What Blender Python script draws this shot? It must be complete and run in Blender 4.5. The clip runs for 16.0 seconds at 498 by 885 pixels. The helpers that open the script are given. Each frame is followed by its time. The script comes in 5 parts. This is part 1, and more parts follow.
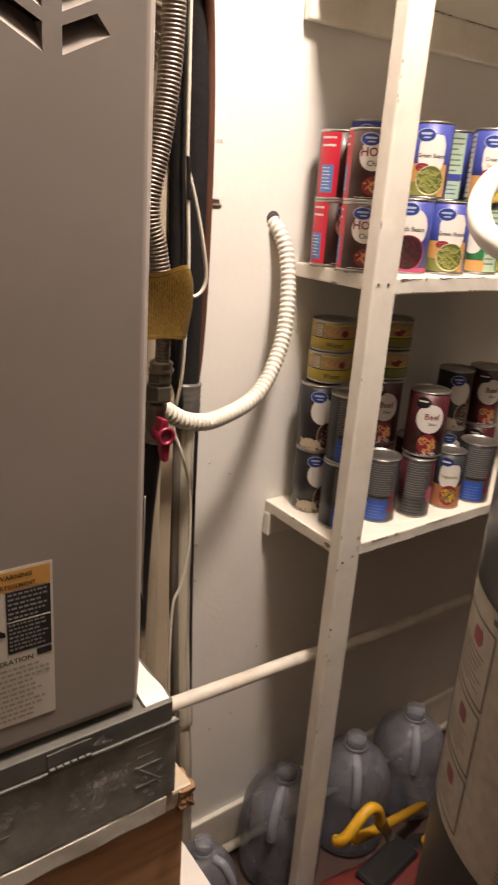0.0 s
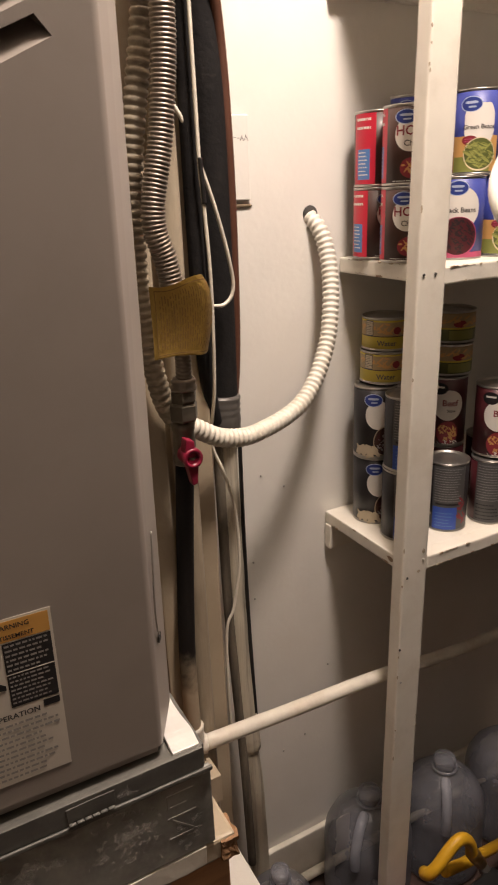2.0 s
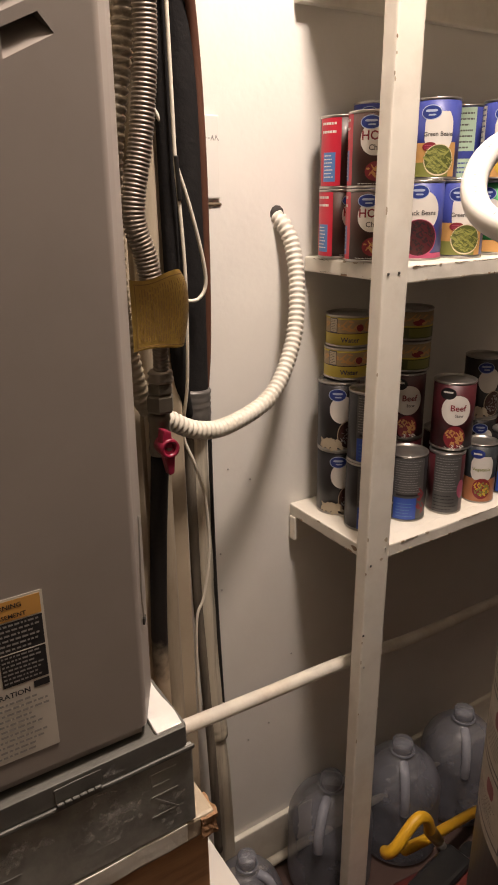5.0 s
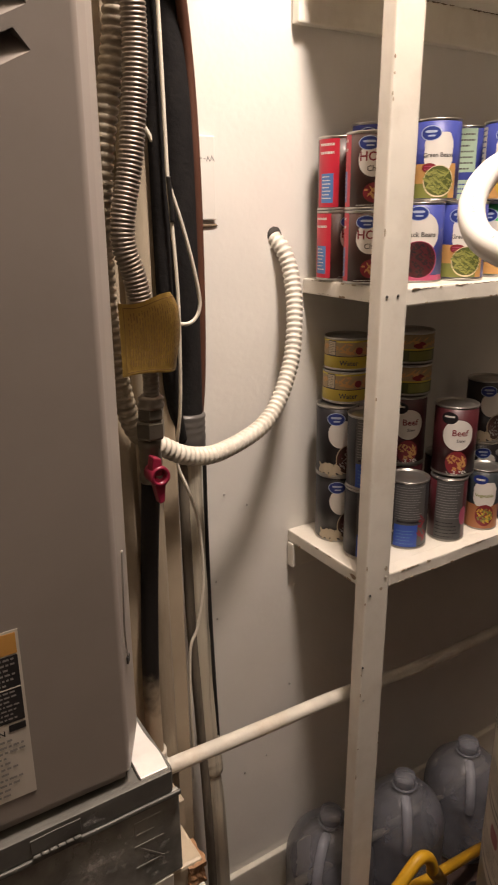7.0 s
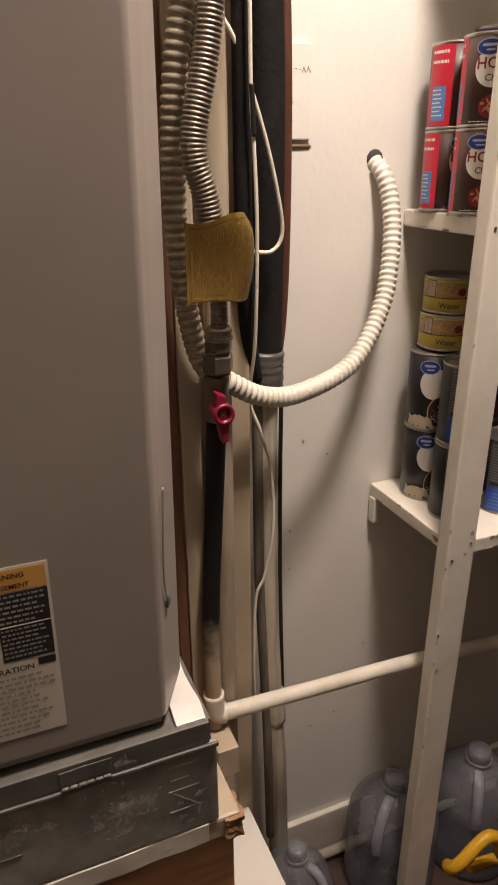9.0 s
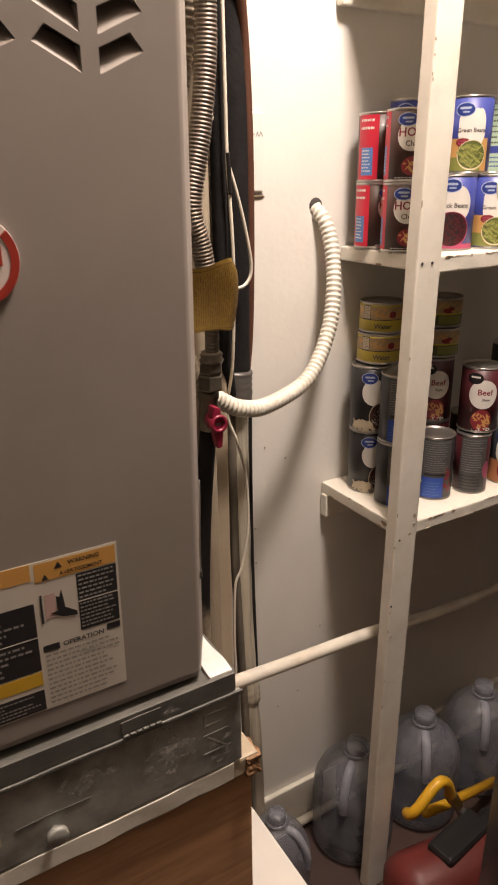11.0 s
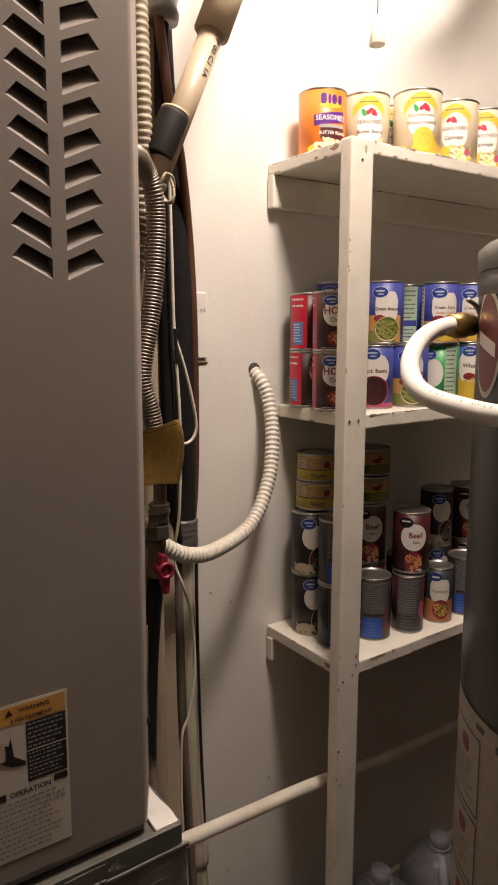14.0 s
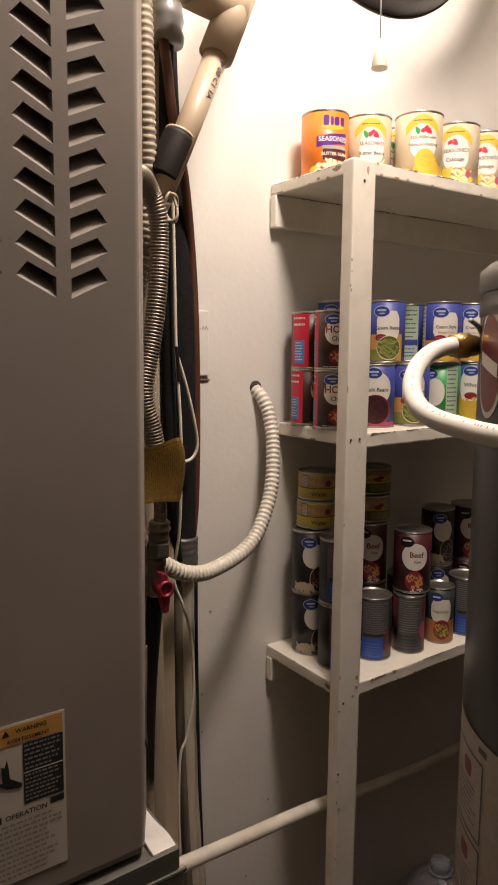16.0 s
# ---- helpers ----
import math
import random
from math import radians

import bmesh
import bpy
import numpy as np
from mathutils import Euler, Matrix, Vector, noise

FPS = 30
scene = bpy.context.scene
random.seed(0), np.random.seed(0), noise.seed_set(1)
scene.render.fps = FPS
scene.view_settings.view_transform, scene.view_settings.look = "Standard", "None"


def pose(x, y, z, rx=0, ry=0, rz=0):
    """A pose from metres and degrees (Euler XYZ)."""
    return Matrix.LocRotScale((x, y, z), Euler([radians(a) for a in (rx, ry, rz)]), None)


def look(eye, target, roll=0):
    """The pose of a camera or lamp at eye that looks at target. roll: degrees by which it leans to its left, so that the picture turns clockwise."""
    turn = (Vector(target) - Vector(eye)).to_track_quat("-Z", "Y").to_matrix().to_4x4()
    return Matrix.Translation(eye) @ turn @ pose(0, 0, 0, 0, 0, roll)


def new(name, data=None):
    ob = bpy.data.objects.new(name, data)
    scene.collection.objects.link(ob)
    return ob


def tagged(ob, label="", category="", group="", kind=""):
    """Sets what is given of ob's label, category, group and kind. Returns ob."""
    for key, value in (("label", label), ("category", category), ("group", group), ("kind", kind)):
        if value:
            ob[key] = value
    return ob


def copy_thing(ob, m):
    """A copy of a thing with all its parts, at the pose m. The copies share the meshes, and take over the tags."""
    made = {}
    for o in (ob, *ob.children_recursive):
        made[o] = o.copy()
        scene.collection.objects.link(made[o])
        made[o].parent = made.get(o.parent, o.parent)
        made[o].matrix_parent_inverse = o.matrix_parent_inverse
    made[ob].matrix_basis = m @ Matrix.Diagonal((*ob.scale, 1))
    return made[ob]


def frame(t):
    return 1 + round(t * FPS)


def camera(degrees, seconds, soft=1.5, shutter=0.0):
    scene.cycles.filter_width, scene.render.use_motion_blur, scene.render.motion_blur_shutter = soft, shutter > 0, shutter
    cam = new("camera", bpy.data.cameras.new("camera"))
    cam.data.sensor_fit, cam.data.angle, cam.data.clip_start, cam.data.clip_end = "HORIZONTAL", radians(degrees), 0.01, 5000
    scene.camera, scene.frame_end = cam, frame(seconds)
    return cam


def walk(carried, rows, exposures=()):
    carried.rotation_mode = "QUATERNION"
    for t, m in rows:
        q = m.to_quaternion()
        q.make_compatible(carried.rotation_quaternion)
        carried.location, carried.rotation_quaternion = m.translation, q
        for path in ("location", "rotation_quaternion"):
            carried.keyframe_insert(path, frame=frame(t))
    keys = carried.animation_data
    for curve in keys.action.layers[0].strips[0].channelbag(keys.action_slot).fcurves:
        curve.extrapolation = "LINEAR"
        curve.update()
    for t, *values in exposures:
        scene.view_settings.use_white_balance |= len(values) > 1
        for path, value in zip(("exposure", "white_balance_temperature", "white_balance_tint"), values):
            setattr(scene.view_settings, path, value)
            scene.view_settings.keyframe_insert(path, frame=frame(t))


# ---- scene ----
cam = camera(39.8, 16.0, soft=1.8, shutter=0.5)
PATH = [
    (0, (-0.109, 0.046, 1.416), (1.001, 1.566, 0.74), 3.8),
    (0.5, (-0.057, 0.072, 1.422), (0.892, 1.698, 0.745), 1.9),
    (1, (-0.03, 0.081, 1.424), (0.831, 1.772, 0.792), 0.2),
    (1.5, (-0.013, 0.078, 1.421), (0.831, 1.766, 0.76), -1.1),
    (2, (-0.001, 0.064, 1.418), (0.874, 1.727, 0.732), -2.3),
    (2.5, (-0.002, 0.049, 1.417), (0.905, 1.697, 0.739), -3.9),
    (3, (-0.013, 0.041, 1.415), (0.919, 1.676, 0.739), -3.9),
    (3.2, (-0.017, 0.038, 1.415), (0.969, 1.654, 0.771), -3.0),
    (5.3, (-0.046, 0.055, 1.416), (0.971, 1.635, 0.731), -0.3),
    (5.5, (-0.045, 0.053, 1.42), (0.997, 1.62, 0.742), -0.1),
    (6, (-0.044, 0.059, 1.419), (1.0, 1.633, 0.76), -0.1),
    (6.5, (-0.034, 0.063, 1.416), (1.009, 1.643, 0.773), -0.2),
    (7, (-0.016, 0.073, 1.417), (0.985, 1.683, 0.78), -0.8),
    (7.5, (0.003, 0.082, 1.401), (0.916, 1.726, 0.719), -0.5),
    (8, (0.027, 0.082, 1.398), (0.902, 1.733, 0.685), -1.6),
    (8.5, (0.044, 0.095, 1.393), (0.901, 1.739, 0.642), -1.6),
    (9, (0.051, 0.102, 1.384), (0.754, 1.81, 0.615), -0.5),
    (9.2, (0.057, 0.089, 1.378), (0.78, 1.79, 0.615), -1.6),
    (11.3, (-0.135, -0.005, 1.438), (0.83, 1.605, 0.745), -0.7),
    (11.5, (-0.142, -0.012, 1.444), (0.792, 1.642, 0.82), -0.8),
    (11.7, (-0.147, -0.011, 1.441), (0.781, 1.662, 0.858), -1.0),
    (12, (-0.14, -0.03, 1.446), (0.813, 1.633, 0.877), -1.6),
    (12.5, (-0.144, -0.053, 1.453), (0.933, 1.57, 1.001), -1.9),
    (13, (-0.153, -0.054, 1.453), (0.963, 1.561, 1.067), -1.4),
    (13.5, (-0.153, -0.061, 1.459), (0.99, 1.544, 1.116), -1.3),
    (14, (-0.149, -0.058, 1.456), (0.988, 1.556, 1.135), -0.3),
    (14.5, (-0.145, -0.056, 1.461), (0.983, 1.567, 1.156), 0.1),
    (15, (-0.149, -0.052, 1.457), (0.986, 1.57, 1.168), 0.2),
    (15.5, (-0.149, -0.05, 1.457), (0.986, 1.57, 1.16), 0.2),
    (16, (-0.149, -0.055, 1.458), (0.992, 1.565, 1.185), 0.1),
]
walk(cam, [(t, look(eye, target, roll)) for t, eye, target, roll in PATH],
     exposures=[(0, 1.15), (0.5, 0.96), (1, 0.86), (2, 0.79), (9.2, 0.77), (11.3, 1.06), (12, 1.0), (12.5, 0.78), (14, 0.2), (16, 0.04)])

# ---- light ----
FLOOR, CEIL, WALL = -0.11, 2.92, 1.075
world = bpy.data.worlds.new("world")
scene.world = world
world.use_nodes = True
world.node_tree.nodes["Background"].inputs[0].default_value = (0.9, 0.75, 0.6, 1)
world.node_tree.nodes["Background"].inputs[1].default_value = 0.003
scene.view_settings.exposure = 0.0


def lamp(name, place, watts, size, colour=(1.0, 0.84, 0.745)):
    data = bpy.data.lights.new(name, "POINT")
    data.energy, data.shadow_soft_size, data.color = watts, size, colour
    ob = new(name, data)
    ob.matrix_basis = Matrix.Translation(place)
    return ob


BULB = (0.548, 0.435, 2.49)
lamp("bulb_light", BULB, 66.0, 0.11)
DISH = Vector((0.905, 1.0, 2.428))  # middle of the rim of the bowl lamp that faces the wall
lamp("bowl_light", (DISH.x - 0.01, 0.82, DISH.z - 0.015), 22.0, 0.075)



# ---- materials ----
def material(name, colour, rough=0.6, metal=0.0, vary=0.12, scale=30.0, bump=0.15, bump_scale=180.0, stain=None, stain_amount=0.3, stain_scale=4.0, stretch=(1, 1, 1), transmission=0.0, emission=0.0, coat=0.0, alpha=1.0, spec=0.5):
    """A procedural surface: a base colour broken at two scales, stains, and fine relief."""
    m = bpy.data.materials.new(name)
    m.use_nodes = True
    t = m.node_tree
    n, link = t.nodes, t.links.new
    b = n["Principled BSDF"]
    b.inputs["Roughness"].default_value = rough
    b.inputs["Metallic"].default_value = metal
    b.inputs["Transmission Weight"].default_value = transmission
    b.inputs["Coat Weight"].default_value = coat
    b.inputs["Alpha"].default_value = alpha
    b.inputs["Specular IOR Level"].default_value = spec
    co = n.new("ShaderNodeTexCoord")
    mp = n.new("ShaderNodeMapping")
    mp.inputs["Scale"].default_value = stretch
    link(co.outputs["Object"], mp.inputs["Vector"])
    fine = n.new("ShaderNodeTexNoise")
    fine.inputs["Scale"].default_value, fine.inputs["Detail"].default_value = scale, 6
    link(mp.outputs[0], fine.inputs["Vector"])
    ramp = n.new("ShaderNodeMapRange")
    ramp.inputs["To Min"].default_value, ramp.inputs["To Max"].default_value = 1 - vary, 1 + vary
    link(fine.outputs[0], ramp.inputs["Value"])
    mul = n.new("ShaderNodeVectorMath")
    mul.operation = "SCALE"
    mul.inputs[0].default_value = colour
    link(ramp.outputs[0], mul.inputs["Scale"])
    out = mul.outputs[0]
    if stain:
        big = n.new("ShaderNodeTexNoise")
        big.inputs["Scale"].default_value, big.inputs["Detail"].default_value = stain_scale, 8
        big.inputs["Roughness"].default_value = 0.65
        link(mp.outputs[0], big.inputs["Vector"])
        r2 = n.new("ShaderNodeMapRange")
        r2.inputs["From Min"].default_value, r2.inputs["From Max"].default_value = 0.48, 0.72
        r2.inputs["To Max"].default_value = stain_amount
        link(big.outputs[0], r2.inputs["Value"])
        mix = n.new("ShaderNodeMix")
        mix.data_type = "RGBA"
        mix.inputs["B"].default_value = (*stain, 1)
        link(r2.outputs[0], mix.inputs["Factor"])
        link(out, mix.inputs["A"])
        out = mix.outputs["Result"]
    link(out, b.inputs["Base Color"])
    if bump:
        relief = n.new("ShaderNodeTexNoise")
        relief.inputs["Scale"].default_value, relief.inputs["Detail"].default_value = bump_scale, 4
        link(mp.outputs[0], relief.inputs["Vector"])
        bp = n.new("ShaderNodeBump")
        bp.inputs["Strength"].default_value, bp.inputs["Distance"].default_value = bump, 0.002
        link(relief.outputs[0], bp.inputs["Height"])
        link(bp.outputs[0], b.inputs["Normal"])
    if emission:
        b.inputs["Emission Color"].default_value = (*colour, 1)
        b.inputs["Emission Strength"].default_value = emission
    return m


# near-black brown for the unseen walls, chosen to swallow bounced light
LOW_BOUNCE = material("low_bounce_wall", (0.06, 0.049, 0.039), 0.6, vary=0.06, scale=9, bump=0.25, bump_scale=90)
CEILING_PAINT = material("ceiling_paint", (0.70, 0.64, 0.55), 0.7, vary=0.08, scale=9, bump=0.3, bump_scale=60)
WALL_PAINT = material("wall_paint", (0.75, 0.725, 0.67), 0.55, vary=0.06, scale=9, bump=0.25, bump_scale=90, stain=(0.62, 0.57, 0.48), stain_amount=0.22, stain_scale=3)
SHELF_PAINT = material("shelf_paint", (0.76, 0.72, 0.63), 0.42, vary=0.06, scale=30, bump=0.45, bump_scale=45, stain=(0.52, 0.45, 0.34), stain_amount=0.32, stain_scale=16)
# cream lowered in tone: holds the shade of the corner behind the riser
DARKENED_CREAM = material("darkened_cream", (0.43, 0.36, 0.26), 0.5, vary=0.06, scale=14, bump=0.3, bump_scale=70, stain=(0.32, 0.24, 0.15), stain_amount=0.4, stain_scale=6)
FURNACE_PAINT = material("furnace_paint", (0.30, 0.264, 0.233), 0.42, spec=0.35, metal=0.0, vary=0.10, scale=7, bump=0.025, bump_scale=400, stain=(0.235, 0.202, 0.172), stain_amount=0.4, stain_scale=5)
GALVANISED = material("galvanised_steel", (0.28, 0.28, 0.25), 0.5, metal=0.25, vary=1.0, scale=26, bump=0.35, bump_scale=45, stain=(0.50, 0.49, 0.45), stain_amount=0.6, stain_scale=12)
DULL_ZINC = material("dull_zinc", (0.12, 0.116, 0.102), 0.55, metal=0.2, vary=0.5, scale=22, bump=0.3, bump_scale=50, stain=(0.16, 0.155, 0.14), stain_amount=0.4, stain_scale=14)
FOIL = material("bright_foil", (0.86, 0.84, 0.80), 0.35, metal=0.3, vary=0.1, scale=40, bump=0.7, bump_scale=55)
PLYWOOD = material("plywood", (0.58, 0.33, 0.17), 0.5, vary=0.35, scale=7, bump=0.25, bump_scale=60, stain=(0.22, 0.10, 0.05), stain_amount=0.6, stain_scale=5, stretch=(1.0, 3, 9))
RAW_WOOD = material("raw_wood", (0.30, 0.165, 0.08), 0.75, vary=0.25, scale=40, bump=0.6, bump_scale=80, stain=(0.2, 0.1, 0.05), stain_amount=0.5, stain_scale=20)
BROWN_WOOD = material("brown_wood", (0.16, 0.075, 0.04), 0.6, vary=0.25, scale=40, bump=0.4, bump_scale=80, stretch=(4, 4, 0.6))
# dust plus painted-in shade, for the conduit behind the gas flex
SHADED_DUSTY_FLEX = material("flex_dusty_shaded", (0.36, 0.31, 0.225), 0.6, vary=0.4, scale=40, bump=0.2, stain=(0.16, 0.12, 0.08), stain_amount=0.6, stain_scale=12)
STEEL_FLEX = material("flex_steel", (0.25, 0.215, 0.175), 0.45, metal=0.7, vary=0.12, scale=60, bump=0.0, stain=(0.30, 0.26, 0.2), stain_amount=0.5, stain_scale=12)
WHITE_FLEX = material("flex_white", (0.70, 0.66, 0.57), 0.42, vary=0.08, scale=40, bump=0.1, stain=(0.42, 0.34, 0.22), stain_amount=0.35, stain_scale=14)
BRASS_GREY = material("cast_fitting", (0.19, 0.168, 0.13), 0.4, metal=0.7, vary=0.2, scale=50, bump=0.3)
RED_PLASTIC = material("red_plastic", (0.22, 0.012, 0.036), 0.35, vary=0.08, bump=0.05)
TAG_YELLOW = material("tag_yellow", (0.36, 0.235, 0.05), 0.42, vary=0.5, scale=16, bump=0.15, stain=(0.20, 0.11, 0.02), stain_amount=0.7, stain_scale=9, stretch=(6, 6, 1))
TAG_INK = material("tag_ink", (0.16, 0.085, 0.02), 0.6, vary=0.2)
FOAM_BLACK = material("foam_insulation", (0.011, 0.010, 0.010), 0.9, spec=0.2, vary=0.2, scale=60, bump=0.6, bump_scale=140, stain=(0.028, 0.025, 0.023), stain_amount=0.4, stain_scale=18)
COPPER = material("dull_copper", (0.12, 0.050, 0.030), 0.5, metal=0.3, vary=0.2, scale=30, bump=0.1)
DUCT_TAPE = material("duct_tape", (0.21, 0.205, 0.20), 0.38, metal=0.35, vary=0.1, scale=30, bump=0.5, bump_scale=40)
GREY_INSUL = material("painted_insulation", (0.56, 0.51, 0.40), 0.55, vary=0.15, scale=20, bump=0.4, bump_scale=60, stain=(0.07, 0.06, 0.05), stain_amount=0.85, stain_scale=8, stretch=(6, 6, 0.35))
DARK_STREAKED = material("dark_streaked_rubber", (0.17, 0.145, 0.11), 0.7, vary=0.4, scale=20, bump=0.4, stain=(0.02, 0.017, 0.014), stain_amount=0.8, stain_scale=9, stretch=(4, 4, 0.5))
BLACK_CABLE = material("black_cable", (0.015, 0.014, 0.013), 0.4, vary=0.1)
WHITE_WIRE = material("white_wire", (0.72, 0.67, 0.56), 0.45, vary=0.06)
PVC = material("old_pvc", (0.44, 0.355, 0.25), 0.42, vary=0.05, scale=18, bump=0.08, stain=(0.29, 0.21, 0.13), stain_amount=0.4, stain_scale=9)
DARK_TAPE = material("dark_tape", (0.10, 0.092, 0.085), 0.38, metal=0.2, vary=0.12, scale=30, bump=0.5, bump_scale=40)
# browner, streaked copy of the plastic; corner shade is put into its colour
SHADED_PVC = material("shaded_pvc", (0.40, 0.34, 0.25), 0.45, vary=0.1, scale=18, bump=0.1, stain=(0.17, 0.125, 0.08), stain_amount=0.7, stain_scale=7, stretch=(3, 3, 0.4))
RUBBER = material("black_rubber", (0.013, 0.010, 0.009), 0.6, spec=0.25, vary=0.15, bump=0.15)
PIPE_PAINT = material("white_painted_pipe", (0.72, 0.68, 0.59), 0.42, vary=0.3, scale=20, bump=0.2, stain=(0.45, 0.32, 0.2), stain_amount=0.4, stain_scale=14)
NAIL = material("nail_steel", (0.5, 0.48, 0.44), 0.4, metal=0.8)
DARK_HOLE = material("dark_hole", (0.05, 0.045, 0.04), 0.9, vary=0.2)
FLOOR_MAT = material("floor_boards", (0.06, 0.032, 0.024), 0.6, vary=0.3, scale=16, bump=0.3, bump_scale=60, stain=(0.03, 0.02, 0.016), stain_amount=0.5, stain_scale=5)
JUG = material("jug_plastic", (0.19, 0.193, 0.220), 0.28, vary=0.7, scale=14, bump=0.4, bump_scale=22, alpha=0.55)
# cap and grip are paler than the body: highlights painted into the plastic
JUG_CAP = material("jug_cap_brightened", (0.26, 0.265, 0.30), 0.3, vary=0.1, bump=0.05, alpha=0.5)
JUG_GRIP = material("jug_grip_brightened", (0.36, 0.37, 0.42), 0.2, vary=0.4, scale=20, bump=0.3, bump_scale=20, alpha=0.55)
TANK_PAINT = material("tank_paint", (0.046, 0.043, 0.041), 0.36, vary=0.05, scale=40, bump=0.05, stain=(0.13, 0.12, 0.11), stain_amount=0.3, stain_scale=6)
HOSE_WHITE = material("hose_white", (0.82, 0.80, 0.74), 0.3, vary=0.03, bump=0.05)
BRASS = material("brass", (0.55, 0.36, 0.13), 0.3, metal=0.95, vary=0.12, bump=0.05)
YELLOW_HOSE = material("yellow_hose", (0.72, 0.40, 0.02), 0.42, vary=0.1, bump=0.1)
BLACK_PLASTIC = material("black_plastic", (0.02, 0.02, 0.021), 0.35, vary=0.1, bump=0.05)
RED_PAINT = material("red_tank_paint", (0.16, 0.03, 0.025), 0.45, vary=0.15, bump=0.1)


def plain(name, colour, rough=0.42):
    return material(name, colour, rough, vary=0.05, scale=60, bump=0.04, coat=0.1)


# ---- mesh helpers ----
def finish(bm, smooth=False):
    bmesh.ops.recalc_face_normals(bm, faces=bm.faces[:])
    if smooth:
        for f in bm.faces:
            f.smooth = True
    return bm


def part(name, bm, mat, parent=None, label=""):
    me = bpy.data.meshes.new(name)
    bm.to_mesh(me)
    bm.free()
    me.materials.append(mat)
    ob = new(name, me)
    if parent is not None:
        ob.parent = parent
    return tagged(ob, label)


def thing(name, label, category, place=(0, 0, 0), group="", kind=""):
    ob = new(name)
    ob.empty_display_size = 0.05
    ob.matrix_basis = Matrix.Translation(place)
    return tagged(ob, label, category, group, kind)


def box(x0, x1, y0, y1, z0, z1, bevel=0.0, segs=2):
    bm = bmesh.new()
    bmesh.ops.create_cube(bm, size=1, matrix=Matrix.Translation(((x0 + x1) / 2, (y0 + y1) / 2, (z0 + z1) / 2)) @ Matrix.Diagonal((x1 - x0, y1 - y0, z1 - z0, 1)))
    if bevel:
        bmesh.ops.bevel(bm, geom=bm.edges[:], offset=bevel, segments=segs, affect="EDGES", profile=0.6)
    return bm


def worn_box(x0, x1, y0, y1, z0, z1, amount=0.0015, bevel=0.003, cuts=10, seed=0):
    """A board with soft, slightly uneven edges."""
    bm = box(x0, x1, y0, y1, z0, z1)
    long = max(x1 - x0, y1 - y0, z1 - z0)
    axis = (x1 - x0, y1 - y0, z1 - z0).index(long)
    edges = [e for e in bm.edges if abs((e.verts[0].co - e.verts[1].co)[axis]) > long * 0.9]
    bmesh.ops.subdivide_edges(bm, edges=edges, cuts=cuts, use_grid_fill=True)
    keep = [e for e in bm.edges if len(e.link_faces) == 2 and e.calc_face_angle(0) > 0.5]
    bmesh.ops.bevel(bm, geom=keep, offset=bevel, segments=2, affect="EDGES", profile=0.6)
    for v in bm.verts:
        v.co += amount * Vector(noise.noise_vector(v.co * 23 + Vector((seed, seed * 2, 0))))
    return finish(bm)


def spline(points, per=12):
    """Points along a smooth curve through those given."""
    p = [Vector(q) for q in points]
    p = [2 * p[0] - p[1], *p, 2 * p[-1] - p[-2]]
    out = []
    for a, b, c, d in zip(p, p[1:], p[2:], p[3:]):
        for k in range(per):
            t = k / per
            out.append(0.5 * (2 * b + (c - a) * t + (2 * a - 5 * b + 4 * c - d) * t * t + (3 * b - a - 3 * c + d) * t ** 3))
    return [*out, p[-2]]


def even(points, step):
    out, left = [points[0]], step
    for a, b in zip(points, points[1:]):
        length, at = (b - a).length, 0.0
        while length - at >= left:
            at += left
            out.append(a.lerp(b, at / length))
            left = step
        left -= length - at
    return out if len(out) > 1 else [points[0], points[-1]]


def sweep(points, radius, segs=12, caps=True, flat=1.0):
    """A tube along the points; radius is a number or a function of the point's index."""
    bm = bmesh.new()
    n, rings = len(points), []
    side = None
    for i, p in enumerate(points):
        d = (points[min(i + 1, n - 1)] - points[max(i - 1, 0)]).normalized()
        if side is None:
            side = d.orthogonal().normalized()
        side = (side - d * side.dot(d)).normalized()
        up = d.cross(side)
        r = radius(i) if callable(radius) else radius
        rings.append([bm.verts.new(p + r * (math.cos(a) * side + flat * math.sin(a) * up)) for a in (2 * math.pi * k / segs for k in range(segs))])
    for a, b in zip(rings, rings[1:]):
        for k in range(segs):
            bm.faces.new((a[k], a[(k + 1) % segs], b[(k + 1) % segs], b[k]))
    if caps:
        bm.faces.new(rings[0])
        bm.faces.new(rings[-1])
    return finish(bm, True)


def tube(points, radius, segs=12, per=12):
    return sweep(spline(points, per), radius, segs)


def corrugated(points, radius, pitch, depth, segs=14, share=None):
    """A ribbed flexible tube; share gives the part of its radius at a height."""
    line = even(spline(points, 24), pitch / 4)
    shape = (0.0, 0.85, 1.0, 0.85)
    return sweep(line, lambda i: (radius - depth + depth * shape[i % 4]) * (share(line[i].z) if share else 1.0), segs)


def lathe(profile, segs=32, axis_x=False):
    """A turned solid from (radius, height) pairs."""
    bm = bmesh.new()
    rings = []
    for r, z in profile:
        if r < 1e-6:
            rings.append([bm.verts.new((0, 0, z))])
        else:
            rings.append([bm.verts.new((r * math.cos(2 * math.pi * k / segs), r * math.sin(2 * math.pi * k / segs), z)) for k in range(segs)])
    for a, b in zip(rings, rings[1:]):
        for k in range(segs):
            j = (k + 1) % segs
            if len(a) > 1 and len(b) > 1:
                bm.faces.new((a[k], a[j], b[j], b[k]))
            elif len(a) > 1:
                bm.faces.new((a[k], a[j], b[0]))
            elif len(b) > 1:
                bm.faces.new((a[0], b[j], b[k]))
    return finish(bm, True)


def moved(bm, m):
    bmesh.ops.transform(bm, matrix=m, verts=bm.verts[:])
    return bm


